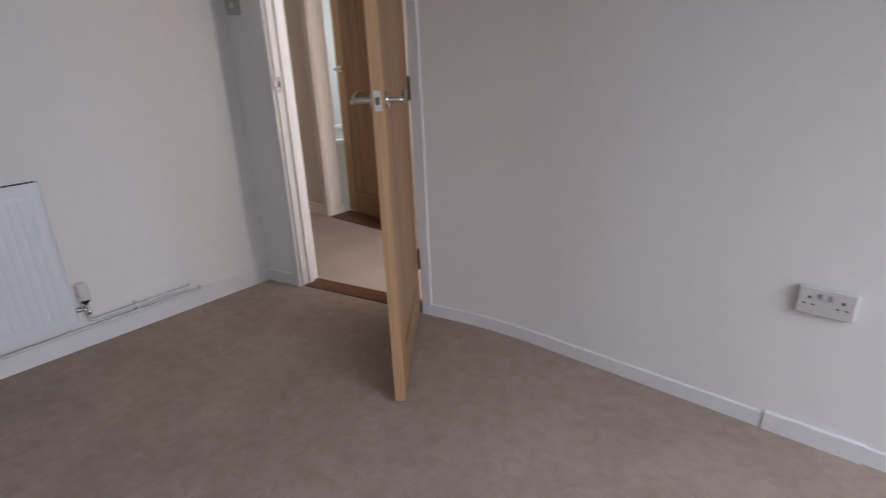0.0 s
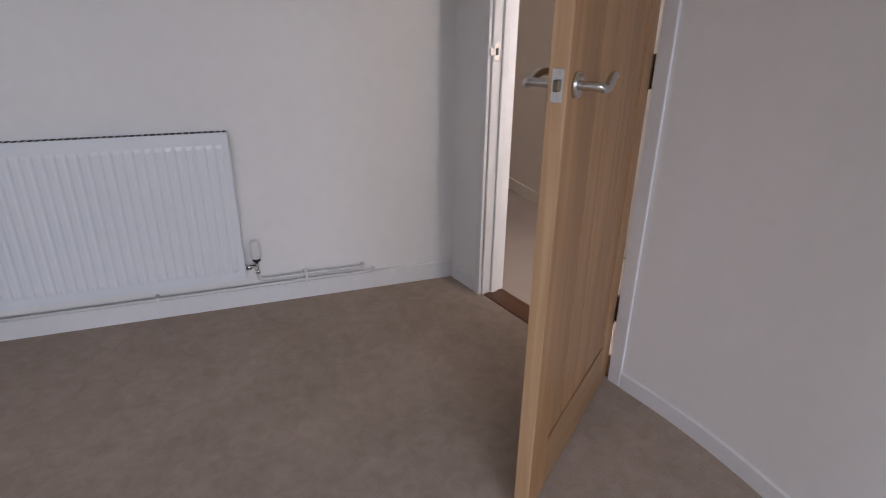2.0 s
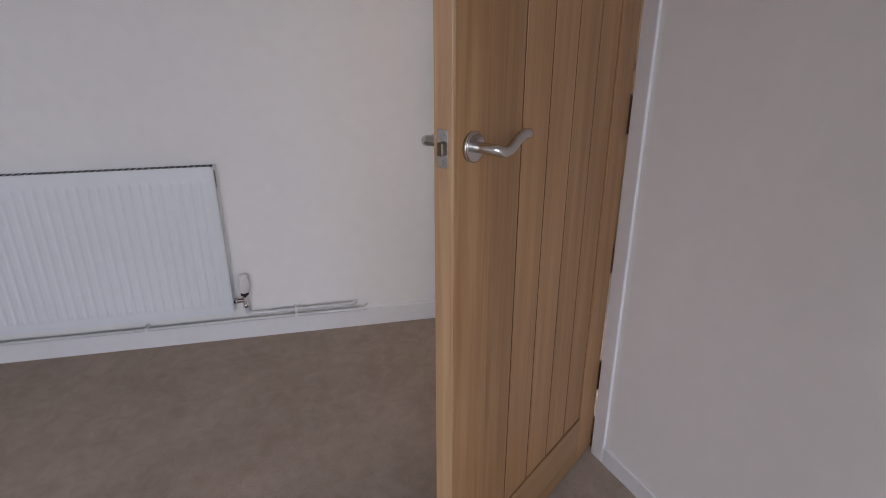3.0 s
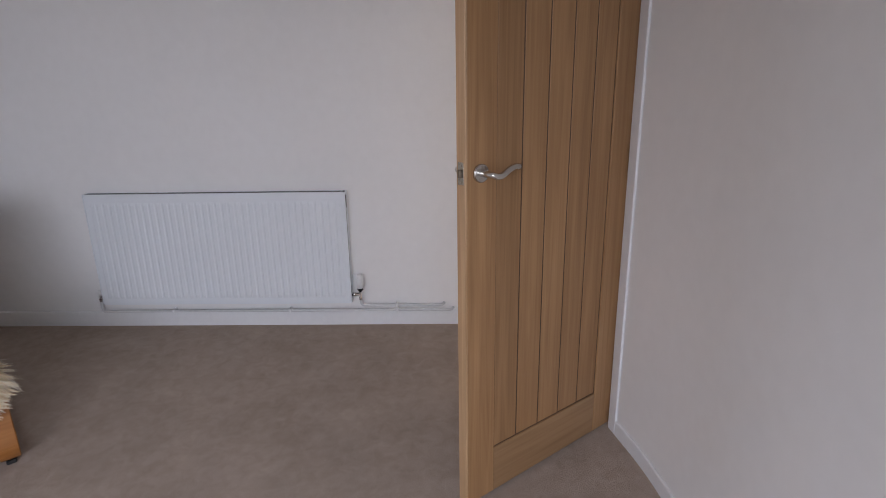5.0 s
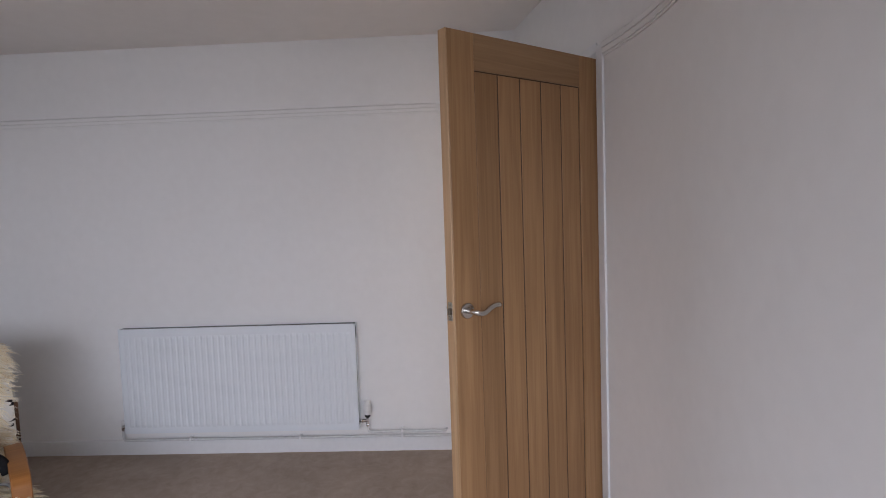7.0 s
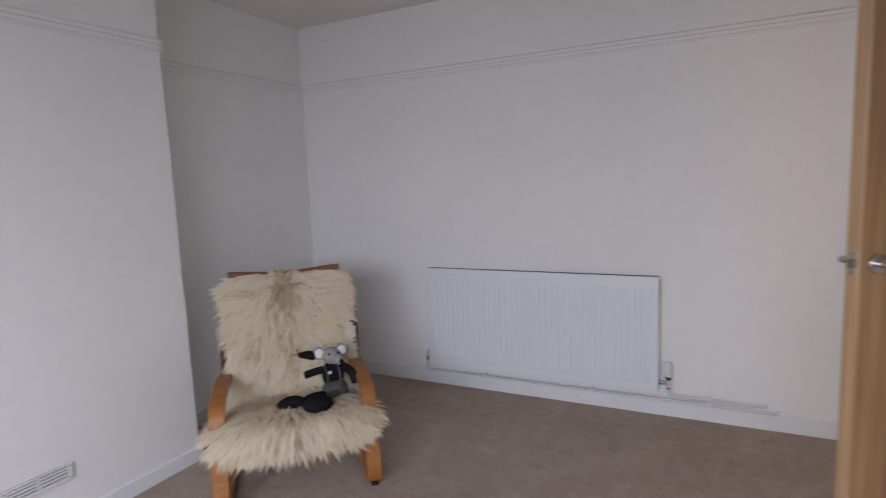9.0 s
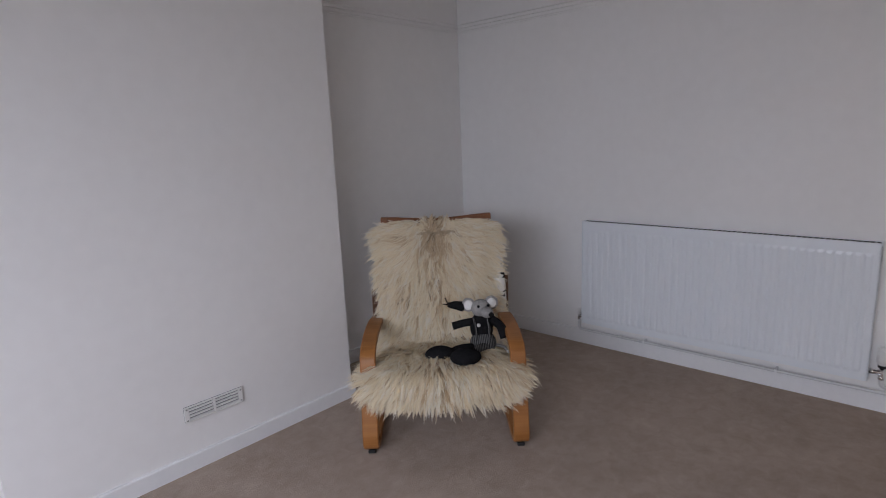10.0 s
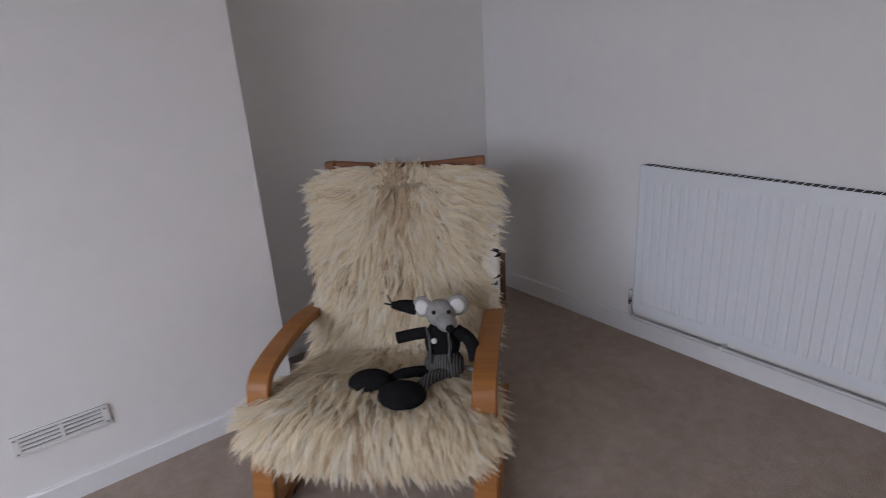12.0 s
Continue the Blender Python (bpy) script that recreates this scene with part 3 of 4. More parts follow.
part("panel", bm, M_RAD, rad, "fluted white front panel")
bm = bmesh.new()
box(bm, RXB + 0.002, RXB + 0.006, RY0 + 0.004, RY1 - 0.004, RZ1 - 0.012, RZ1, 0.001)
box(bm, RXF - 0.011, RXF - 0.0065, RY0 + 0.004, RY1 - 0.004, RZ1 - 0.012, RZ1, 0.001)
k = 60
for i in range(k):
    y = RY0 + 0.01 + (RY1 - RY0 - 0.02) * (i + 0.5) / k
    box(bm, RXB + 0.006, RXF - 0.011, y - 0.0016, y + 0.0016, RZ1 - 0.006, RZ1 - 0.0008)
part("top_grille", bm, M_RAD, rad, "slotted white top grille")
# Dark filler gives the shade between the grille bars as colour.
bm = bmesh.new()
box(bm, RXB + 0.006, RXF - 0.012, RY0 + 0.006, RY1 - 0.006, RZ1 - 0.0115, RZ1 - 0.0016)
part("grille_shadow_gap", bm, M_DARK, rad)
for y0, y1 in ((RY0 - 0.003, RY0 + 0.001), (RY1 - 0.001, RY1 + 0.003)):
    bm = bmesh.new()
    box(bm, RXB, RXF - 0.004, y0, y1, RZ0 + 0.004, RZ1, 0.0012)
    part("side_panel", bm, M_RAD, rad)
# Dark strips on the end face, coloured as the shade of its gaps.
bm = bmesh.new()
box(bm, RXF - 0.028, RXF - 0.016, RY1 + 0.002, RY1 + 0.0042, RZ1 - 0.085, RZ1 - 0.018)
box(bm, RXF - 0.0145, RXF - 0.0095, RY1 + 0.002, RY1 + 0.0036, RZ0 + 0.03, RZ1 - 0.012)
part("side_slot_shade", bm, M_DARK, rad)
for y in (RY0 + 0.2, RY1 - 0.2):
    bm = bmesh.new()
    box(bm, XW, RXB + 0.001, y - 0.02, y + 0.02, RZ0 + 0.08, RZ1 - 0.12, 0.002)
    part("bracket", bm, M_RAD, rad)

valve = thing("radiator_valve", "white thermostatic valve head over a chrome valve body", "valve", pose(-2.672, 0.838, 0))
bm = bmesh.new()
tube(bm, [(0, 0, 0.232), (0, 0, 0.240), (0, 0, 0.262), (0, 0, 0.300), (0, 0, 0.312), (0, 0, 0.315)], [0.015, 0.021, 0.0225, 0.0205, 0.018, 0.010], 20)
head = part("thermostat_head", bm, M_PLASTIC, valve, "white ribbed thermostatic head")
bm = bmesh.new()
for i in range(14):
    a = 2 * math.pi * i / 14
    tube(bm, [(0.0222 * math.cos(a), 0.0222 * math.sin(a), 0.246), (0.0205 * math.cos(a), 0.0205 * math.sin(a), 0.298)], 0.0016, 5)
part("grip_ribs", bm, M_PLASTIC, head)
bm = bmesh.new()
tube(bm, [(0, 0, 0.222), (0, 0, 0.234)], 0.0165, 18)
part("collar", bm, M_DARK, valve, "dark collar ring")
bm = bmesh.new()
tube(bm, [(0, 0, 0.165), (0, 0, 0.180), (0, 0, 0.181), (0, 0, 0.224)], [0.012, 0.012, 0.010, 0.010], 16)
tube(bm, [(0, 0.004, 0.196), (0, -0.026, 0.196), (0, -0.027, 0.196), (0, -0.046, 0.196)], [0.010, 0.010, 0.0125, 0.0125], 12)
part("valve_body", bm, M_CHROME, valve, "chrome valve body")

lock = thing("lockshield_valve", "small chrome lockshield valve with white cap", "valve", pose(-2.676, -0.650, 0))
bm = bmesh.new()
tube(bm, [(0, 0, 0.160), (0, 0, 0.196)], 0.009, 12)
tube(bm, [(0, 0, 0.182), (0, 0.026, 0.182)], 0.010, 12)
part("valve_body", bm, M_CHROME, lock)
bm = bmesh.new()
tube(bm, [(0, 0, 0.196), (0, 0, 0.222), (0, 0, 0.228)], [0.011, 0.010, 0.006], 14)
part("cap", bm, M_PLASTIC, lock)


def pipe(label, pts, r=0.0080):
    bm = bmesh.new()
    tube(bm, pts, r, 12)
    return tagged(finish(bm, "heating_pipe", M_PIPE), label, "pipe", group="heating pipes")


# The pipes are painted white; this greyer tone carries their shade.
M_PIPE = textured("shaded_pipe_paint", (0.56, 0.56, 0.56), (0.68, 0.68, 0.68), 0.4, 40, 6, 0.1, 60, 0.5, distance=0.002, spec=0.4)
XP = -2.677
pipe("white painted copper pipe running under the radiator", smooth_path([(-2.676, -0.650, 0.165), (-2.676, -0.650, 0.125), (-2.680, -0.646, 0.104), (XP, -0.625, 0.099), (XP, -0.5, 0.099)], 4)
     + [(XP, -0.2, 0.100), (XP, 0.4, 0.0985), (XP, 0.9, 0.1005), (XP, 1.30, 0.0995)] + smooth_path([(XP, 1.33, 0.0995), (XP - 0.004, 1.348, 0.0995), (XP - 0.03, 1.356, 0.099)], 4))
pipe("short white painted pipe rising to the valve", smooth_path([(-2.672, 0.838, 0.167), (-2.672, 0.838, 0.150), (-2.676, 0.846, 0.132), (XP, 0.870, 0.1285), (XP, 0.93, 0.128)], 4)
     + [(XP, 1.1, 0.129), (XP, 1.25, 0.128)] + smooth_path([(XP, 1.28, 0.128), (XP - 0.004, 1.296, 0.128), (XP - 0.03, 1.304, 0.128)], 4))


def clip(y, z0, z1):
    bm = bmesh.new()
    box(bm, XW + 0.0005, XP + 0.0100, y - 0.006, y + 0.006, z0, z1, 0.003)
    tagged(finish(bm, "pipe_clip", M_GLOSS), "white painted pipe clip on the skirting", "pipe clip", group="pipe clips")


clip(1.040, 0.086, 0.142)
clip(0.428, 0.088, 0.111)
clip(-0.240, 0.088, 0.112)

# ---- air vent on the chimney breast ----
vent = thing("air_vent", "white louvred plastic air vent on the chimney breast", "vent", pose(-0.615, YS, 0.243))
VW, VH = 0.254, 0.069
# Grey sheet behind the slats, coloured as the shade in the gaps.
bm = bmesh.new()
box(bm, -VW / 2, VW / 2, 0, 0.0035, -VH / 2, VH / 2, 0.001)
part("backing", bm, M_VENTBACK, vent)
bm = bmesh.new()
for a in ((-VW / 2, VW / 2, VH / 2 - 0.0075, VH / 2), (-VW / 2, VW / 2, -VH / 2, -VH / 2 + 0.0075), (-VW / 2, -VW / 2 + 0.020, -VH / 2 + 0.0075, VH / 2 - 0.0075),
          (VW / 2 - 0.020, VW / 2, -VH / 2 + 0.0075, VH / 2 - 0.0075), (-0.006, 0.006, -VH / 2 + 0.0075, VH / 2 - 0.0075)):
    box(bm, a[0], a[1], 0.0035, 0.009, a[2], a[3], 0.0012)
part("frame", bm, M_PLASTIC, vent)
for s in (-1, 1):
    for i in range(4):
        z = -VH / 2 + 0.014 + i * (VH - 0.028) / 3
        x0, x1 = (-VW / 2 + 0.0202, -0.0062) if s < 0 else (0.0062, VW / 2 - 0.0202)
        bm = bmesh.new()
        vs = box(bm, x0, x1, 0.0035, 0.0085, z - 0.0024, z + 0.0022)
        for v in vs[:4]:
            if v.co.y > 0.006:
                v.co.z -= 0.003
        part("slat", bm, M_PLASTIC, vent)
for x in (-VW / 2 + 0.010, VW / 2 - 0.010):
    for z in (-VH / 2 + 0.011, VH / 2 - 0.011):
        bm = bmesh.new()
        tube(bm, [(x, 0.0088, z), (x, 0.0102, z)], 0.0038, 10)
        part("screw", bm, M_VENTBACK, vent)

# ---- double socket ----
sock = thing("wall_socket", "white double switched power socket in a surface box", "socket", pose(-0.118, YN, 0.493, 0, 0, 180))
bm = bmesh.new()
box(bm, -0.071, 0.071, 0.0, 0.012, -0.041, 0.041, 0.003, 2)
part("back_box", bm, M_SOCKET, sock)
bm = bmesh.new()
box(bm, -0.073, 0.073, 0.012, 0.021, -0.043, 0.043, 0.004, 2)
part("face_plate", bm, M_SOCKET, sock)
for sx in (-1, 1):
    bm = bmesh.new()
    for dx, dz, w, h in ((0, 0.012, 0.0035, 0.004), (-0.011, -0.009, 0.0035, 0.0022), (0.011, -0.009, 0.0035, 0.0022)):
        x = sx * 0.042 + dx
        box(bm, x - w, x + w, 0.0205, 0.0216, dz - h, dz + h)
    part("pin_slots", bm, M_DARK, sock)
    bm = bmesh.new()
    box(bm, sx * 0.013 - 0.005, sx * 0.013 + 0.005, 0.021, 0.0245, 0.012, 0.030, 0.001)
    part("rocker_switch", bm, M_GREYPLASTIC, sock)

# ---- light switch on the nib ----
q = on_door_wall(S_CORNER + 0.056)
sw = thing("light_switch", "grey-white light switch plate beside the door", "light switch", Matrix.Translation((q[0], q[1], 1.448)) @ pose(0, 0, 0, 0, 0, 180 + math.degrees(math.atan2(D.y, D.x))))
bm = bmesh.new()
box(bm, -0.043, 0.043, 0, 0.011, -0.043, 0.043, 0.003, 2)
part("face_plate", bm, M_GREYPLASTIC, sw)
bm = bmesh.new()
box(bm, -0.008, 0.008, 0.0105, 0.015, -0.013, 0.013, 0.0015)
part("rocker_switch", bm, M_PLASTIC, sw)

sw2 = thing("light_switch", "small white light switch plate on the hall wall", "light switch", pose(-3.73, FY, 1.43, 0, 0, 180))
bm = bmesh.new()
box(bm, -0.043, 0.043, 0, 0.010, -0.043, 0.043, 0.003, 2)
part("face_plate", bm, M_GREYPLASTIC, sw2)
bm = bmesh.new()
box(bm, -0.008, 0.008, 0.0095, 0.014, -0.013, 0.013, 0.0015)
part("rocker_switch", bm, M_PLASTIC, sw2)

# ---- the armchair ----
# local frame: x to the sitter's left as seen from the front (picture right), y backwards, z up
CH = Matrix.Translation((-1.262, -0.512, 0)) @ pose(0, 0, 0, 0, 0, 133.2)
chair = thing("armchair", "bentwood beech armchair with a fabric cushion, draped in sheepskin", "armchair", CH)
for sx in (-1, 1):
    x = sx * 0.318
    bm = bmesh.new()
    c = [(x, 0.66, 0.024), (x, 0.40, 0.022), (x, 0.10, 0.022), (x, 0.008, 0.027), (x, -0.022, 0.060), (x, -0.008, 0.14), (x, 0.034, 0.30), (x, 0.046, 0.366), (x, 0.064, 0.408), (x, 0.112, 0.430),
         (x, 0.26, 0.442), (x, 0.42, 0.434), (x, 0.60, 0.402), (x, 0.70, 0.386)]
    strip(bm, smooth_path(c, 6), (1, 0, 0), 0.066, 0.027)
    part("bentwood_side", bm, M_BEECH, chair, "bent laminated beech side frame and armrest")
    for y in (0.006, 0.60):
        bm = bmesh.new()
        box(bm, x - 0.016, x + 0.016, y - 0.02, y + 0.02, 0.0, 0.014, 0.003)
        part("foot_glide", bm, M_GLIDE, chair, "black rubber glide")
    bm = bmesh.new()
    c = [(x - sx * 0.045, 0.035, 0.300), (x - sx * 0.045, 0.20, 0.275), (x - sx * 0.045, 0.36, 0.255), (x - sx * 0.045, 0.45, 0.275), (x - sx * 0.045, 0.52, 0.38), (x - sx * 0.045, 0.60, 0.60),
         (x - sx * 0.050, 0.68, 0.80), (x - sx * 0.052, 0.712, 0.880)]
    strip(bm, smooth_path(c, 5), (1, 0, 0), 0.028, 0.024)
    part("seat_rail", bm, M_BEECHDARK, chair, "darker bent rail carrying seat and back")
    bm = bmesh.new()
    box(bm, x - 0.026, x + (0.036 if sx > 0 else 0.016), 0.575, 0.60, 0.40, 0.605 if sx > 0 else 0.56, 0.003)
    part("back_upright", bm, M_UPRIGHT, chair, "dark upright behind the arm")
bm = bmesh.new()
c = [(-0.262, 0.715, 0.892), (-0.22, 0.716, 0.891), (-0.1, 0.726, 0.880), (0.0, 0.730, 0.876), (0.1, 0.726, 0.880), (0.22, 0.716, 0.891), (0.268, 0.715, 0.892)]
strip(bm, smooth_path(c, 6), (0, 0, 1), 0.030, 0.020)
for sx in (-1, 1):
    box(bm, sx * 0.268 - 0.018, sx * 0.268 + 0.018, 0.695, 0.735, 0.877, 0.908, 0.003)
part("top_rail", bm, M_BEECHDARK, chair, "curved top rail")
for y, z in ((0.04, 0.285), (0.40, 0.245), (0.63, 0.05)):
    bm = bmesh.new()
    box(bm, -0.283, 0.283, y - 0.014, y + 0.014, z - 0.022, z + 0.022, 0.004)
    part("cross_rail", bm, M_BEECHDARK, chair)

# cushion with a black and white pattern, mostly hidden
M_CUSHION = textured("patterned_cushion", (0.015, 0.014, 0.014), (0.75, 0.72, 0.66), 0.9, 16, 30, 0.3, 300, 0.25, stretch=(0.8, 0.8, 2.6))
for nd in M_CUSHION.node_tree.nodes:
    if nd.type == 'MAP_RANGE':
        nd.inputs[1].default_value, nd.inputs[2].default_value = 0.405, 0.43
profile = smooth_path([(0.02, 0.325), (0.12, 0.328), (0.24, 0.305), (0.36, 0.290), (0.435, 0.305), (0.485, 0.38), (0.545, 0.53), (0.615, 0.70), (0.670, 0.828), (0.682, 0.856)], 5)
bm = bmesh.new()
rows = []
for i, p in enumerate(profile):
    t = (profile[min(i + 1, len(profile) - 1)] - profile[max(i - 1, 0)]).normalized()
    nrm = Vector((-t.y, t.x))
    ring = []
    wf = 1.0 + 0.10 * max(0.0, min(1.0, (p.y - 0.36) / 0.12)) * (1.0 if p.y < 0.66 else max(0.0, 1 - (p.y - 0.66) / 0.1))
    for xx, off in ((-0.292, -0.020), (-0.297, 0.0), (-0.285, 0.018), (-0.15, 0.026), (0, 0.028), (0.15, 0.026), (0.285, 0.018), (0.297, 0.0), (0.292, -0.020)):
        ring.append(bm.verts.new((xx * wf * (1.035 if xx > 0 else 0.95) * (0.9 if p.y > 0.8 else 1.0), p.x + nrm.x * off, p.y + nrm.y * off)))
    rows.append(ring)
for a, b in zip(rows, rows[1:]):
    for j in range(9):
        bm.faces.new((a[j], a[(j + 1) % 9], b[(j + 1) % 9], b[j]))
bm.faces.new(rows[0][::-1])
bm.faces.new(rows[-1])
part("cushion", bm, M_CUSHION, chair, "black and white patterned fabric cushion", True)

# ---- sheepskin ----
# centre line of the hide over the chair, from the seat's hanging front edge to the top of the back: (y back, z up)
HIDE = smooth_path([(-0.066, 0.258), (-0.056, 0.308), (-0.015, 0.352), (0.05, 0.366), (0.14, 0.366), (0.25, 0.343), (0.36, 0.327), (0.415, 0.338), (0.455, 0.40), (0.51, 0.54), (0.575, 0.70),
                    (0.632, 0.824), (0.660, 0.872), (0.676, 0.886)], 6)
HL = [0.0]
for a, b in zip(HIDE, HIDE[1:]):
    HL.append(HL[-1] + (b - a).length)
HTOT = HL[-1]


def hide_at(u):
    d = u * HTOT
    i = 0
    while i < len(HL) - 2 and HL[i + 1] < d:
        i += 1
    f = min(1.0, max(0.0, (d - HL[i]) / (HL[i + 1] - HL[i])))
    p = HIDE[i].lerp(HIDE[i + 1], f)
    t = (HIDE[i + 1] - HIDE[i]).normalized()
    return p, t


def half_width(u):
    keys = ((0.0, 0.25), (0.05, 0.315), (0.12, 0.335), (0.25, 0.30), (0.36, 0.262), (0.45, 0.262), (0.55, 0.280), (0.68, 0.268), (0.82, 0.268), (0.92, 0.292), (0.97, 0.285), (1.0, 0.23))
    for (a, wa), (b, wb) in zip(keys, keys[1:]):
        if u <= b:
            return wa + (wb - wa) * (u - a) / (b - a)
    return keys[-1][1]


def hide_point(u, v):
    """Point and frame on the hide; v in -1..1 across. Edges droop a little."""
    p, t = hide_at(u)
    w = half_width(u)
    x = v * w
    nrm = Vector((0, -t.y, t.x))
    along = Vector((0, t.x, t.y))
    droop = 0.030 * max(0.0, abs(v) - 0.72) / 0.28
    und = 0.008 * noise.noise(Vector((x * 7, u * 9, 3.1)))
    return Vector((x, p.x, p.y)) + nrm * (und - droop), nrm, along


skin = thing("sheepskin_throw", "cream long-haired sheepskin draped over seat and back", "sheepskin", CH)
# Darker tan holds both the soiling and the shade at the wool's roots.
M_HIDE = textured("shaded_sheepskin_undercoat", (0.52, 0.42, 0.29), (0.72, 0.62, 0.46), 0.95, 60, 6, 0.6, 160, distance=0.004, spec=0.05)
bm = bmesh.new()
NU, NV = 56, 26
g = [[bm.verts.new(hide_point(i / NU, -1 + 2 * j / NV)[0]) for j in range(NV + 1)] for i in range(NU + 1)]
for i in range(NU):
    for j in range(NV):
        bm.faces.new((g[i][j], g[i][j + 1], g[i + 1][j + 1], g[i + 1][j]))
r = bmesh.ops.solidify(bm, geom=bm.faces[:], thickness=0.005)
part("hide", bm, M_HIDE, skin, "", True)


def hair_material(name, dark, light):
    """Wool: matt fibres that let some light through."""
    m = bpy.data.materials.new(name)
    m.use_nodes = True
    n, l = m.node_tree.nodes, m.node_tree.links
    b = n["Principled BSDF"]
    b.inputs["Roughness"].default_value, b.inputs["Specular IOR Level"].default_value = 0.7, 0.15
    geo = n.new("ShaderNodeNewGeometry")
    col = n.new("ShaderNodeMix")
    col.data_type = 'RGBA'
    col.inputs[6].default_value, col.inputs[7].default_value = (*dark, 1), (*light, 1)
    l.new(geo.outputs["Random Per Island"], col.inputs[0])
    l.new(col.outputs[2], b.inputs["Base Color"])
    tr = n.new("ShaderNodeBsdfTranslucent")
    l.new(col.outputs[2], tr.inputs["Color"])
    mx = n.new("ShaderNodeMixShader")
    mx.inputs[0].default_value = 0.50
    l.new(b.outputs[0], mx.inputs[1])
    l.new(tr.outputs[0], mx.inputs[2])
    l.new(mx.outputs[0], n["Material Output"].inputs["Surface"])
    return m


HAIR = [hair_material("wool_cream", (0.90, 0.79, 0.59), (0.98, 0.93, 0.79)), hair_material("wool_tan", (0.60, 0.46, 0.29), (0.84, 0.72, 0.53)),
        hair_material("wool_white", (0.93, 0.88, 0.75), (0.97, 0.94, 0.86)), hair_material("wool_brown", (0.20, 0.14, 0.085), (0.40, 0.30, 0.20))]
rng = random.Random(7)
GUIDES, STRANDS, PTS = 7200, 13, 8
nrng = np.random.default_rng(11)
paths, norms, sides, wid, gm = [], [], [], [], []
for i in range(GUIDES):
    u = rng.random()
    v = rng.uniform(-1, 1)
    if rng.random() < 0.16:
        v = math.copysign(rng.uniform(0.85, 1.0), v)
    if rng.random() < 0.06:
        u = rng.uniform(0.0, 0.05)
    root, nrm, along = hide_point(u, v)
    cross = Vector((1, 0, 0))
    swirl = noise.noise(Vector((v * 2.2, u * 7.0, 0.5)))
    swirl2 = noise.noise(Vector((v * 4.5, u * 13.0, 7.5)))
    if u < 0.33:                      # seat: combed forwards and outwards
        d = -along * (0.9 + 0.3 * swirl) + cross * (v * 0.85 + (1.1 if u < 0.1 else 0.8) * swirl2)
        length = rng.uniform(0.055, 0.105)
        lift = 0.12
        if u < 0.07:
            length *= 0.98
            lift = 0.10
    else:                             # back: parted at the spine, combed down and outwards
        fan = max(-1.0, min(1.0, v * 1.6))
        top = max(0.0, (u - 0.66) / 0.34)
        d = -along * (0.95 - 0.85 * top * abs(fan)) + cross * (fan * (0.55 + 0.85 * top) + 0.75 * swirl2 + 0.3 * swirl)
        length = rng.uniform(0.06, 0.115)
        lift = 0.10
        if u > 0.94 and abs(v) < 0.3:
            d = along * 0.7 + cross * (v * 1.2 + 0.3 * swirl2) + nrm * 0.2
            length = rng.uniform(0.025, 0.05)
    if abs(v) > 0.85:
        d = d + cross * math.copysign(0.7, v)
    d = (d.normalized() + nrm * (lift + 0.34 * rng.random() ** 2)).normalized()
    side = d.cross(nrm).normalized()
    # pigment: tan at the spine, brown tips near the neck, white at the front hem
    tan_p = 0.03 + 0.45 * math.exp(-(v / 0.16) ** 2) * (1.0 if u > 0.62 else 0.3) + 0.30 * max(0, noise.noise(Vector((v * 2.5, u * 5, 11.0))))
    if u > 0.86 and abs(v) < 0.18:
        tan_p += 0.5
    mi = 0
    if rng.random() < tan_p:
        mi = 1 if rng.random() < 0.85 else 3
    elif rng.random() < (0.6 if (u < 0.09 and abs(v) < 0.25) else 0.2):
        mi = 2
    if 0.12 < u < 0.20 and abs(v) < 0.35 and rng.random() < 0.22:
        mi = 3
    curl = rng.uniform(-0.14, 0.14) + 0.8 * swirl2
    wave = rng.uniform(0.14, 0.36) * rng.choice((-1, 1))
    p, line = root + nrm * 0.001, []
    for k in range(PTS):
        line.append(tuple(p))
        f = k / (PTS - 1)
        d = (d + side * (curl * 0.4 + wave * math.sin(f * 8.5)) + Vector((0, 0, -(0.24 if u < 0.10 else 0.13) * f)) - nrm * 0.05).normalized()
        p = p + d * (length / (PTS - 1))
    paths.append(line)
    norms.append(tuple(nrm))
    sides.append(tuple(side))
    gm.append(mi)
paths, norms, sides = np.array(paths), np.array(norms), np.array(sides)
gi = np.repeat(np.arange(GUIDES), STRANDS)
S = len(gi)
frac = np.linspace(0, 1, PTS)
spread = 0.0098 * (1 - 0.80 * frac ** 1.3)
off_s, off_n = nrng.uniform(-1, 1, S), nrng.uniform(-0.15, 0.45, S)
scale = nrng.uniform(0.72, 1.08, S)
base = paths[gi]
strand = base[:, :1] + (base - base[:, :1]) * scale[:, None, None]
strand = strand + sides[gi][:, None, :] * (off_s[:, None] * spread)[:, :, None] + norms[gi][:, None, :] * (off_n[:, None] * spread * 0.8)[:, :, None]
strand = strand + nrng.normal(0, 0.0004, strand.shape)
half = nrng.uniform(0.0005, 0.0011, S)[:, None] * (1.0 - 0.85 * frac ** 2)
twist = nrng.uniform(-0.5, 0.5, S)
wdir = sides[gi] + norms[gi] * twist[:, None]
left = strand + wdir[:, None, :] * half[:, :, None]
right = strand - wdir[:, None, :] * half[:, :, None]
verts = np.stack([left, right], axis=2).reshape(-1, 3)
start = (np.arange(S) * PTS * 2)[:, None] + (np.arange(PTS - 1) * 2)[None, :]
faces = np.stack([start, start + 1, start + 3, start + 2], axis=2).reshape(-1, 4)
me = bpy.data.meshes.new("wool")
me.from_pydata(verts.tolist(), [], faces.tolist())
for m in HAIR:
    me.materials.append(m)
mat_strand = np.array(gm)[gi]
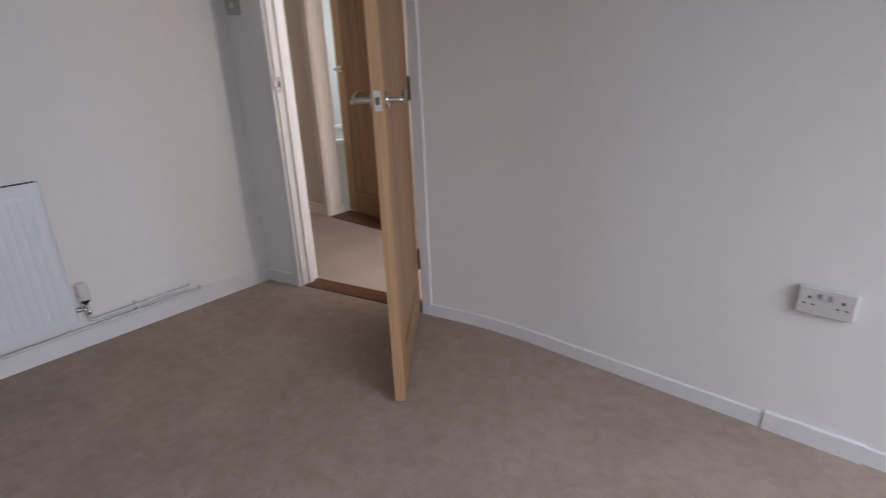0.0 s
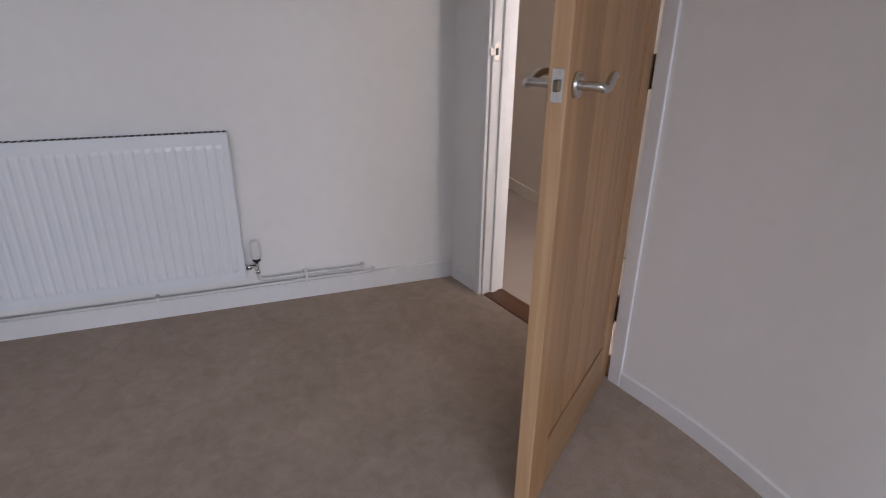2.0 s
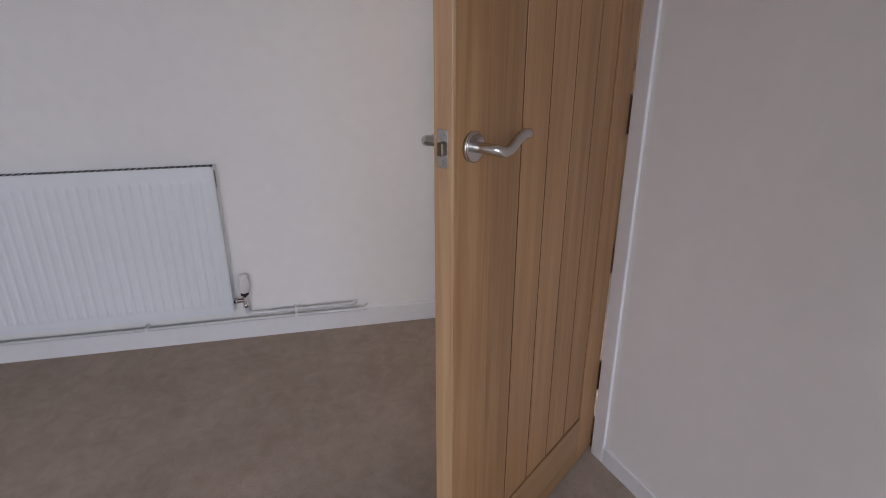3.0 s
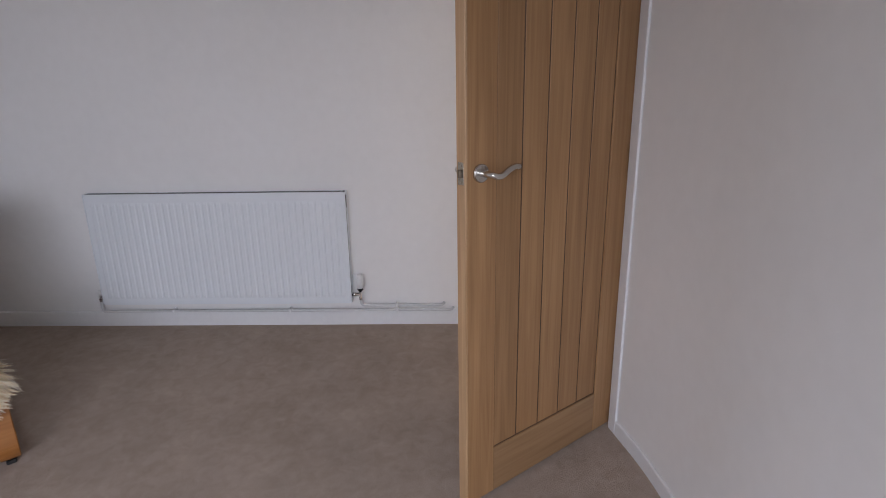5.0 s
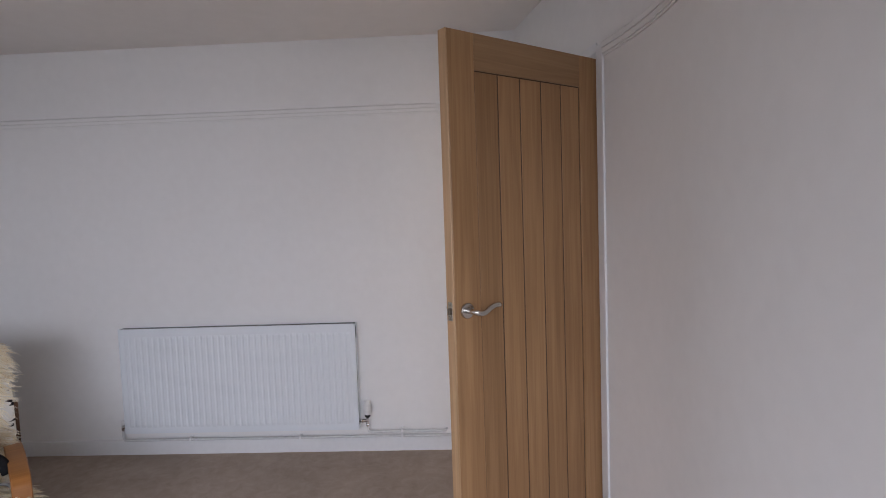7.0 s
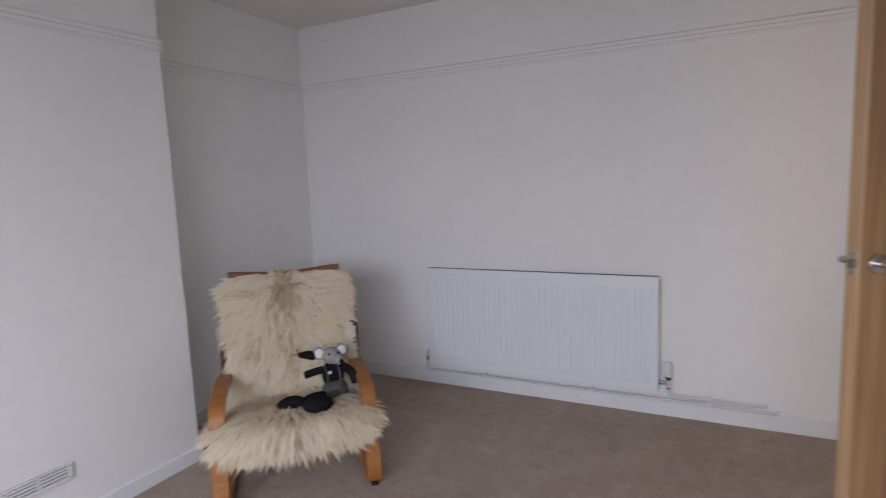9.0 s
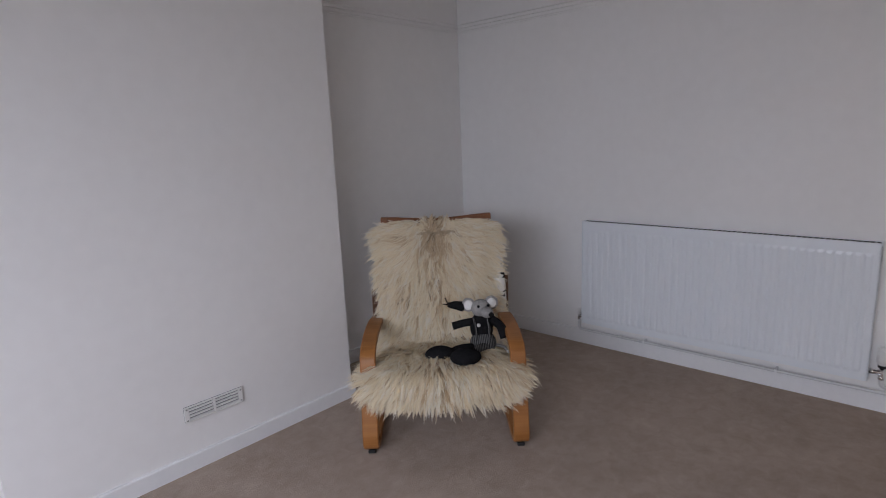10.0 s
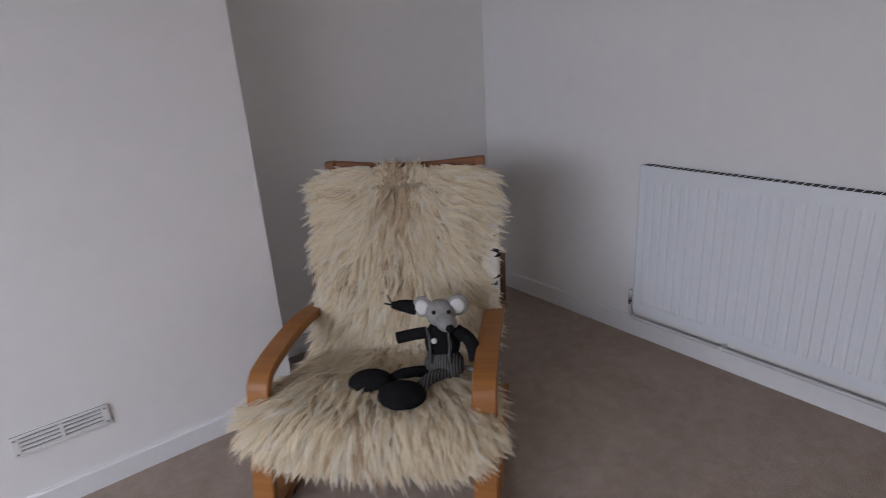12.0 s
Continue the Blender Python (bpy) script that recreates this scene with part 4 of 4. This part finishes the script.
stray = nrng.random(S)
mat_strand = np.where((mat_strand == 3) & (stray > 0.35), 1, mat_strand)
# Stray tan strands put streaks of shade between the locks into colour.
mat_strand = np.where(stray < 0.06, 2, np.where(stray > 0.93, 1, mat_strand))
me.polygons.foreach_set("material_index", np.repeat(mat_strand, PTS - 1).astype(np.int32))
me.polygons.foreach_set("use_smooth", np.ones(len(faces), dtype=bool))
wool = new("wool", me)
wool.parent = skin
tagged(wool, "long cream wool with tan streaks", kind="stuff")

# ---- knitted toy mouse sitting on the sheepskin ----
M_TOYGREY = textured("grey_knit", (0.22, 0.21, 0.20), (0.40, 0.385, 0.365), 0.95, 220, 12, 0.8, 420, distance=0.003, spec=0.05)
M_TOYBLACK = textured("black_knit", (0.008, 0.008, 0.009), (0.022, 0.021, 0.022), 0.95, 220, 12, 0.8, 420, distance=0.003, spec=0.05)
M_TOYWHITE = textured("white_felt", (0.62, 0.60, 0.57), (0.75, 0.73, 0.70), 0.95, 120, 12, 0.5, 300, distance=0.002, spec=0.05)
M_TOYSTRIPE = material("striped_knit", (0.1, 0.1, 0.1), 0.95, 0, 0.05)
_n, _l = M_TOYSTRIPE.node_tree.nodes, M_TOYSTRIPE.node_tree.links
_w = _n.new("ShaderNodeTexWave")
_w.inputs["Scale"].default_value, _w.inputs["Distortion"].default_value = 48.0, 1.2
_c = _n.new("ShaderNodeTexCoord")
_l.new(_c.outputs["Object"], _w.inputs["Vector"])
_r = _n.new("ShaderNodeMix")
_r.data_type = 'RGBA'
_r.inputs[6].default_value, _r.inputs[7].default_value = (0.012, 0.012, 0.013, 1), (0.16, 0.156, 0.15, 1)
_l.new(_w.outputs["Fac"], _r.inputs[0])
_l.new(_r.outputs[2], _n["Principled BSDF"].inputs["Base Color"])
bm = bmesh.new()
# origin between the hips, facing -y
ball(bm, (0, 0.0, 0.045), 0.050, 0.045, 0.050, seg=18, mat=3)
ball(bm, (0, 0.006, 0.105), 0.044, 0.038, 0.058, seg=18, mat=1)
ball(bm, (0.004, 0.0, 0.181), 0.038, 0.038, 0.034, seg=18, mat=0)
ball(bm, (0.022, -0.038, 0.168), 0.024, 0.034, 0.021, pose(0, 0, 0, 12, 0, 18), 14, 0)
ball(bm, (0.036, -0.070, 0.161), 0.0105, 0.009, 0.0095, seg=10, mat=1)
for ex, ez, tilt in ((-0.041, 0.197, 14), (0.046, 0.197, -14)):
    ball(bm, (ex, 0.006, ez), 0.027, 0.009, 0.027, pose(0, 0, 0, 0, tilt, -tilt), 18, 0)
    ball(bm, (ex, -0.002, ez), 0.018, 0.005, 0.019, pose(0, 0, 0, 0, tilt, -tilt), 16, 2)
for ex in (-0.006, 0.030):
    ball(bm, (ex, -0.036, 0.192), 0.005, 0.004, 0.005, seg=8, mat=1)
# arms
tube(bm, smooth_path([(-0.034, 0.0, 0.132), (-0.07, -0.008, 0.130), (-0.108, -0.012, 0.124)], 4), [0.015] * 9, 12, 1)
tube(bm, smooth_path([(-0.06, 0.02, 0.190), (-0.09, 0.012, 0.200), (-0.118, 0.008, 0.203)], 4), [0.019, 0.019, 0.018, 0.017, 0.016, 0.015, 0.013, 0.010, 0.007], 12, 1)
for a in range(4):
    tube(bm, [(-0.116, 0.006, 0.205), (-0.124 + 0.012 * math.cos(a * 1.7), 0.004, 0.215 + 0.018 * math.sin(a * 1.7))], 0.0022, 5, 1)
tube(bm, smooth_path([(0.036, 0.0, 0.135), (0.070, 0.0, 0.105), (0.082, -0.015, 0.060)], 4), 0.017, 12, 1)
# braces and button
tube(bm, smooth_path([(0.020, -0.020, 0.148), (0.026, -0.036, 0.110), (0.020, -0.046, 0.065)], 5), 0.004, 6, 3)
tube(bm, smooth_path([(-0.028, -0.022, 0.150), (-0.024, -0.034, 0.110), (-0.026, -0.044, 0.065)], 5), 0.004, 6, 3)
ball(bm, (-0.012, -0.034, 0.120), 0.0075, 0.003, 0.0075, seg=10, mat=2)
# legs and big slippers
for sx, fx, fy, fz in ((-1, -0.165, -0.075, 0.034), (1, -0.075, -0.140, 0.030)):
    tube(bm, smooth_path([(sx * 0.024, -0.012, 0.036), ((sx * 0.024 + fx) / 2, fy * 0.55, 0.040), (fx + 0.035, fy + 0.012, 0.026)], 4), 0.015, 10, 1 if sx < 0 else 3)
    ball(bm, (fx, fy, fz), 0.056, 0.042, 0.033, pose(0, 0, 0, 0, 4, 10), 18, 1)
tube(bm, smooth_path([(0.03, 0.03, 0.03), (0.075, 0.01, 0.02), (0.085, -0.05, 0.012)], 5), 0.006, 6, 0)
mouse = finish(bm, "toy_mouse", [M_TOYGREY, M_TOYBLACK, M_TOYWHITE, M_TOYSTRIPE])
mouse.matrix_world = CH @ pose(0.190, 0.205, 0.334, -10, -3.5, 0) @ Matrix.Diagonal((1.2, 1.2, 1.17, 1))
tagged(mouse, "grey knitted toy mouse in black clothes sitting on the sheepskin", "soft toy")
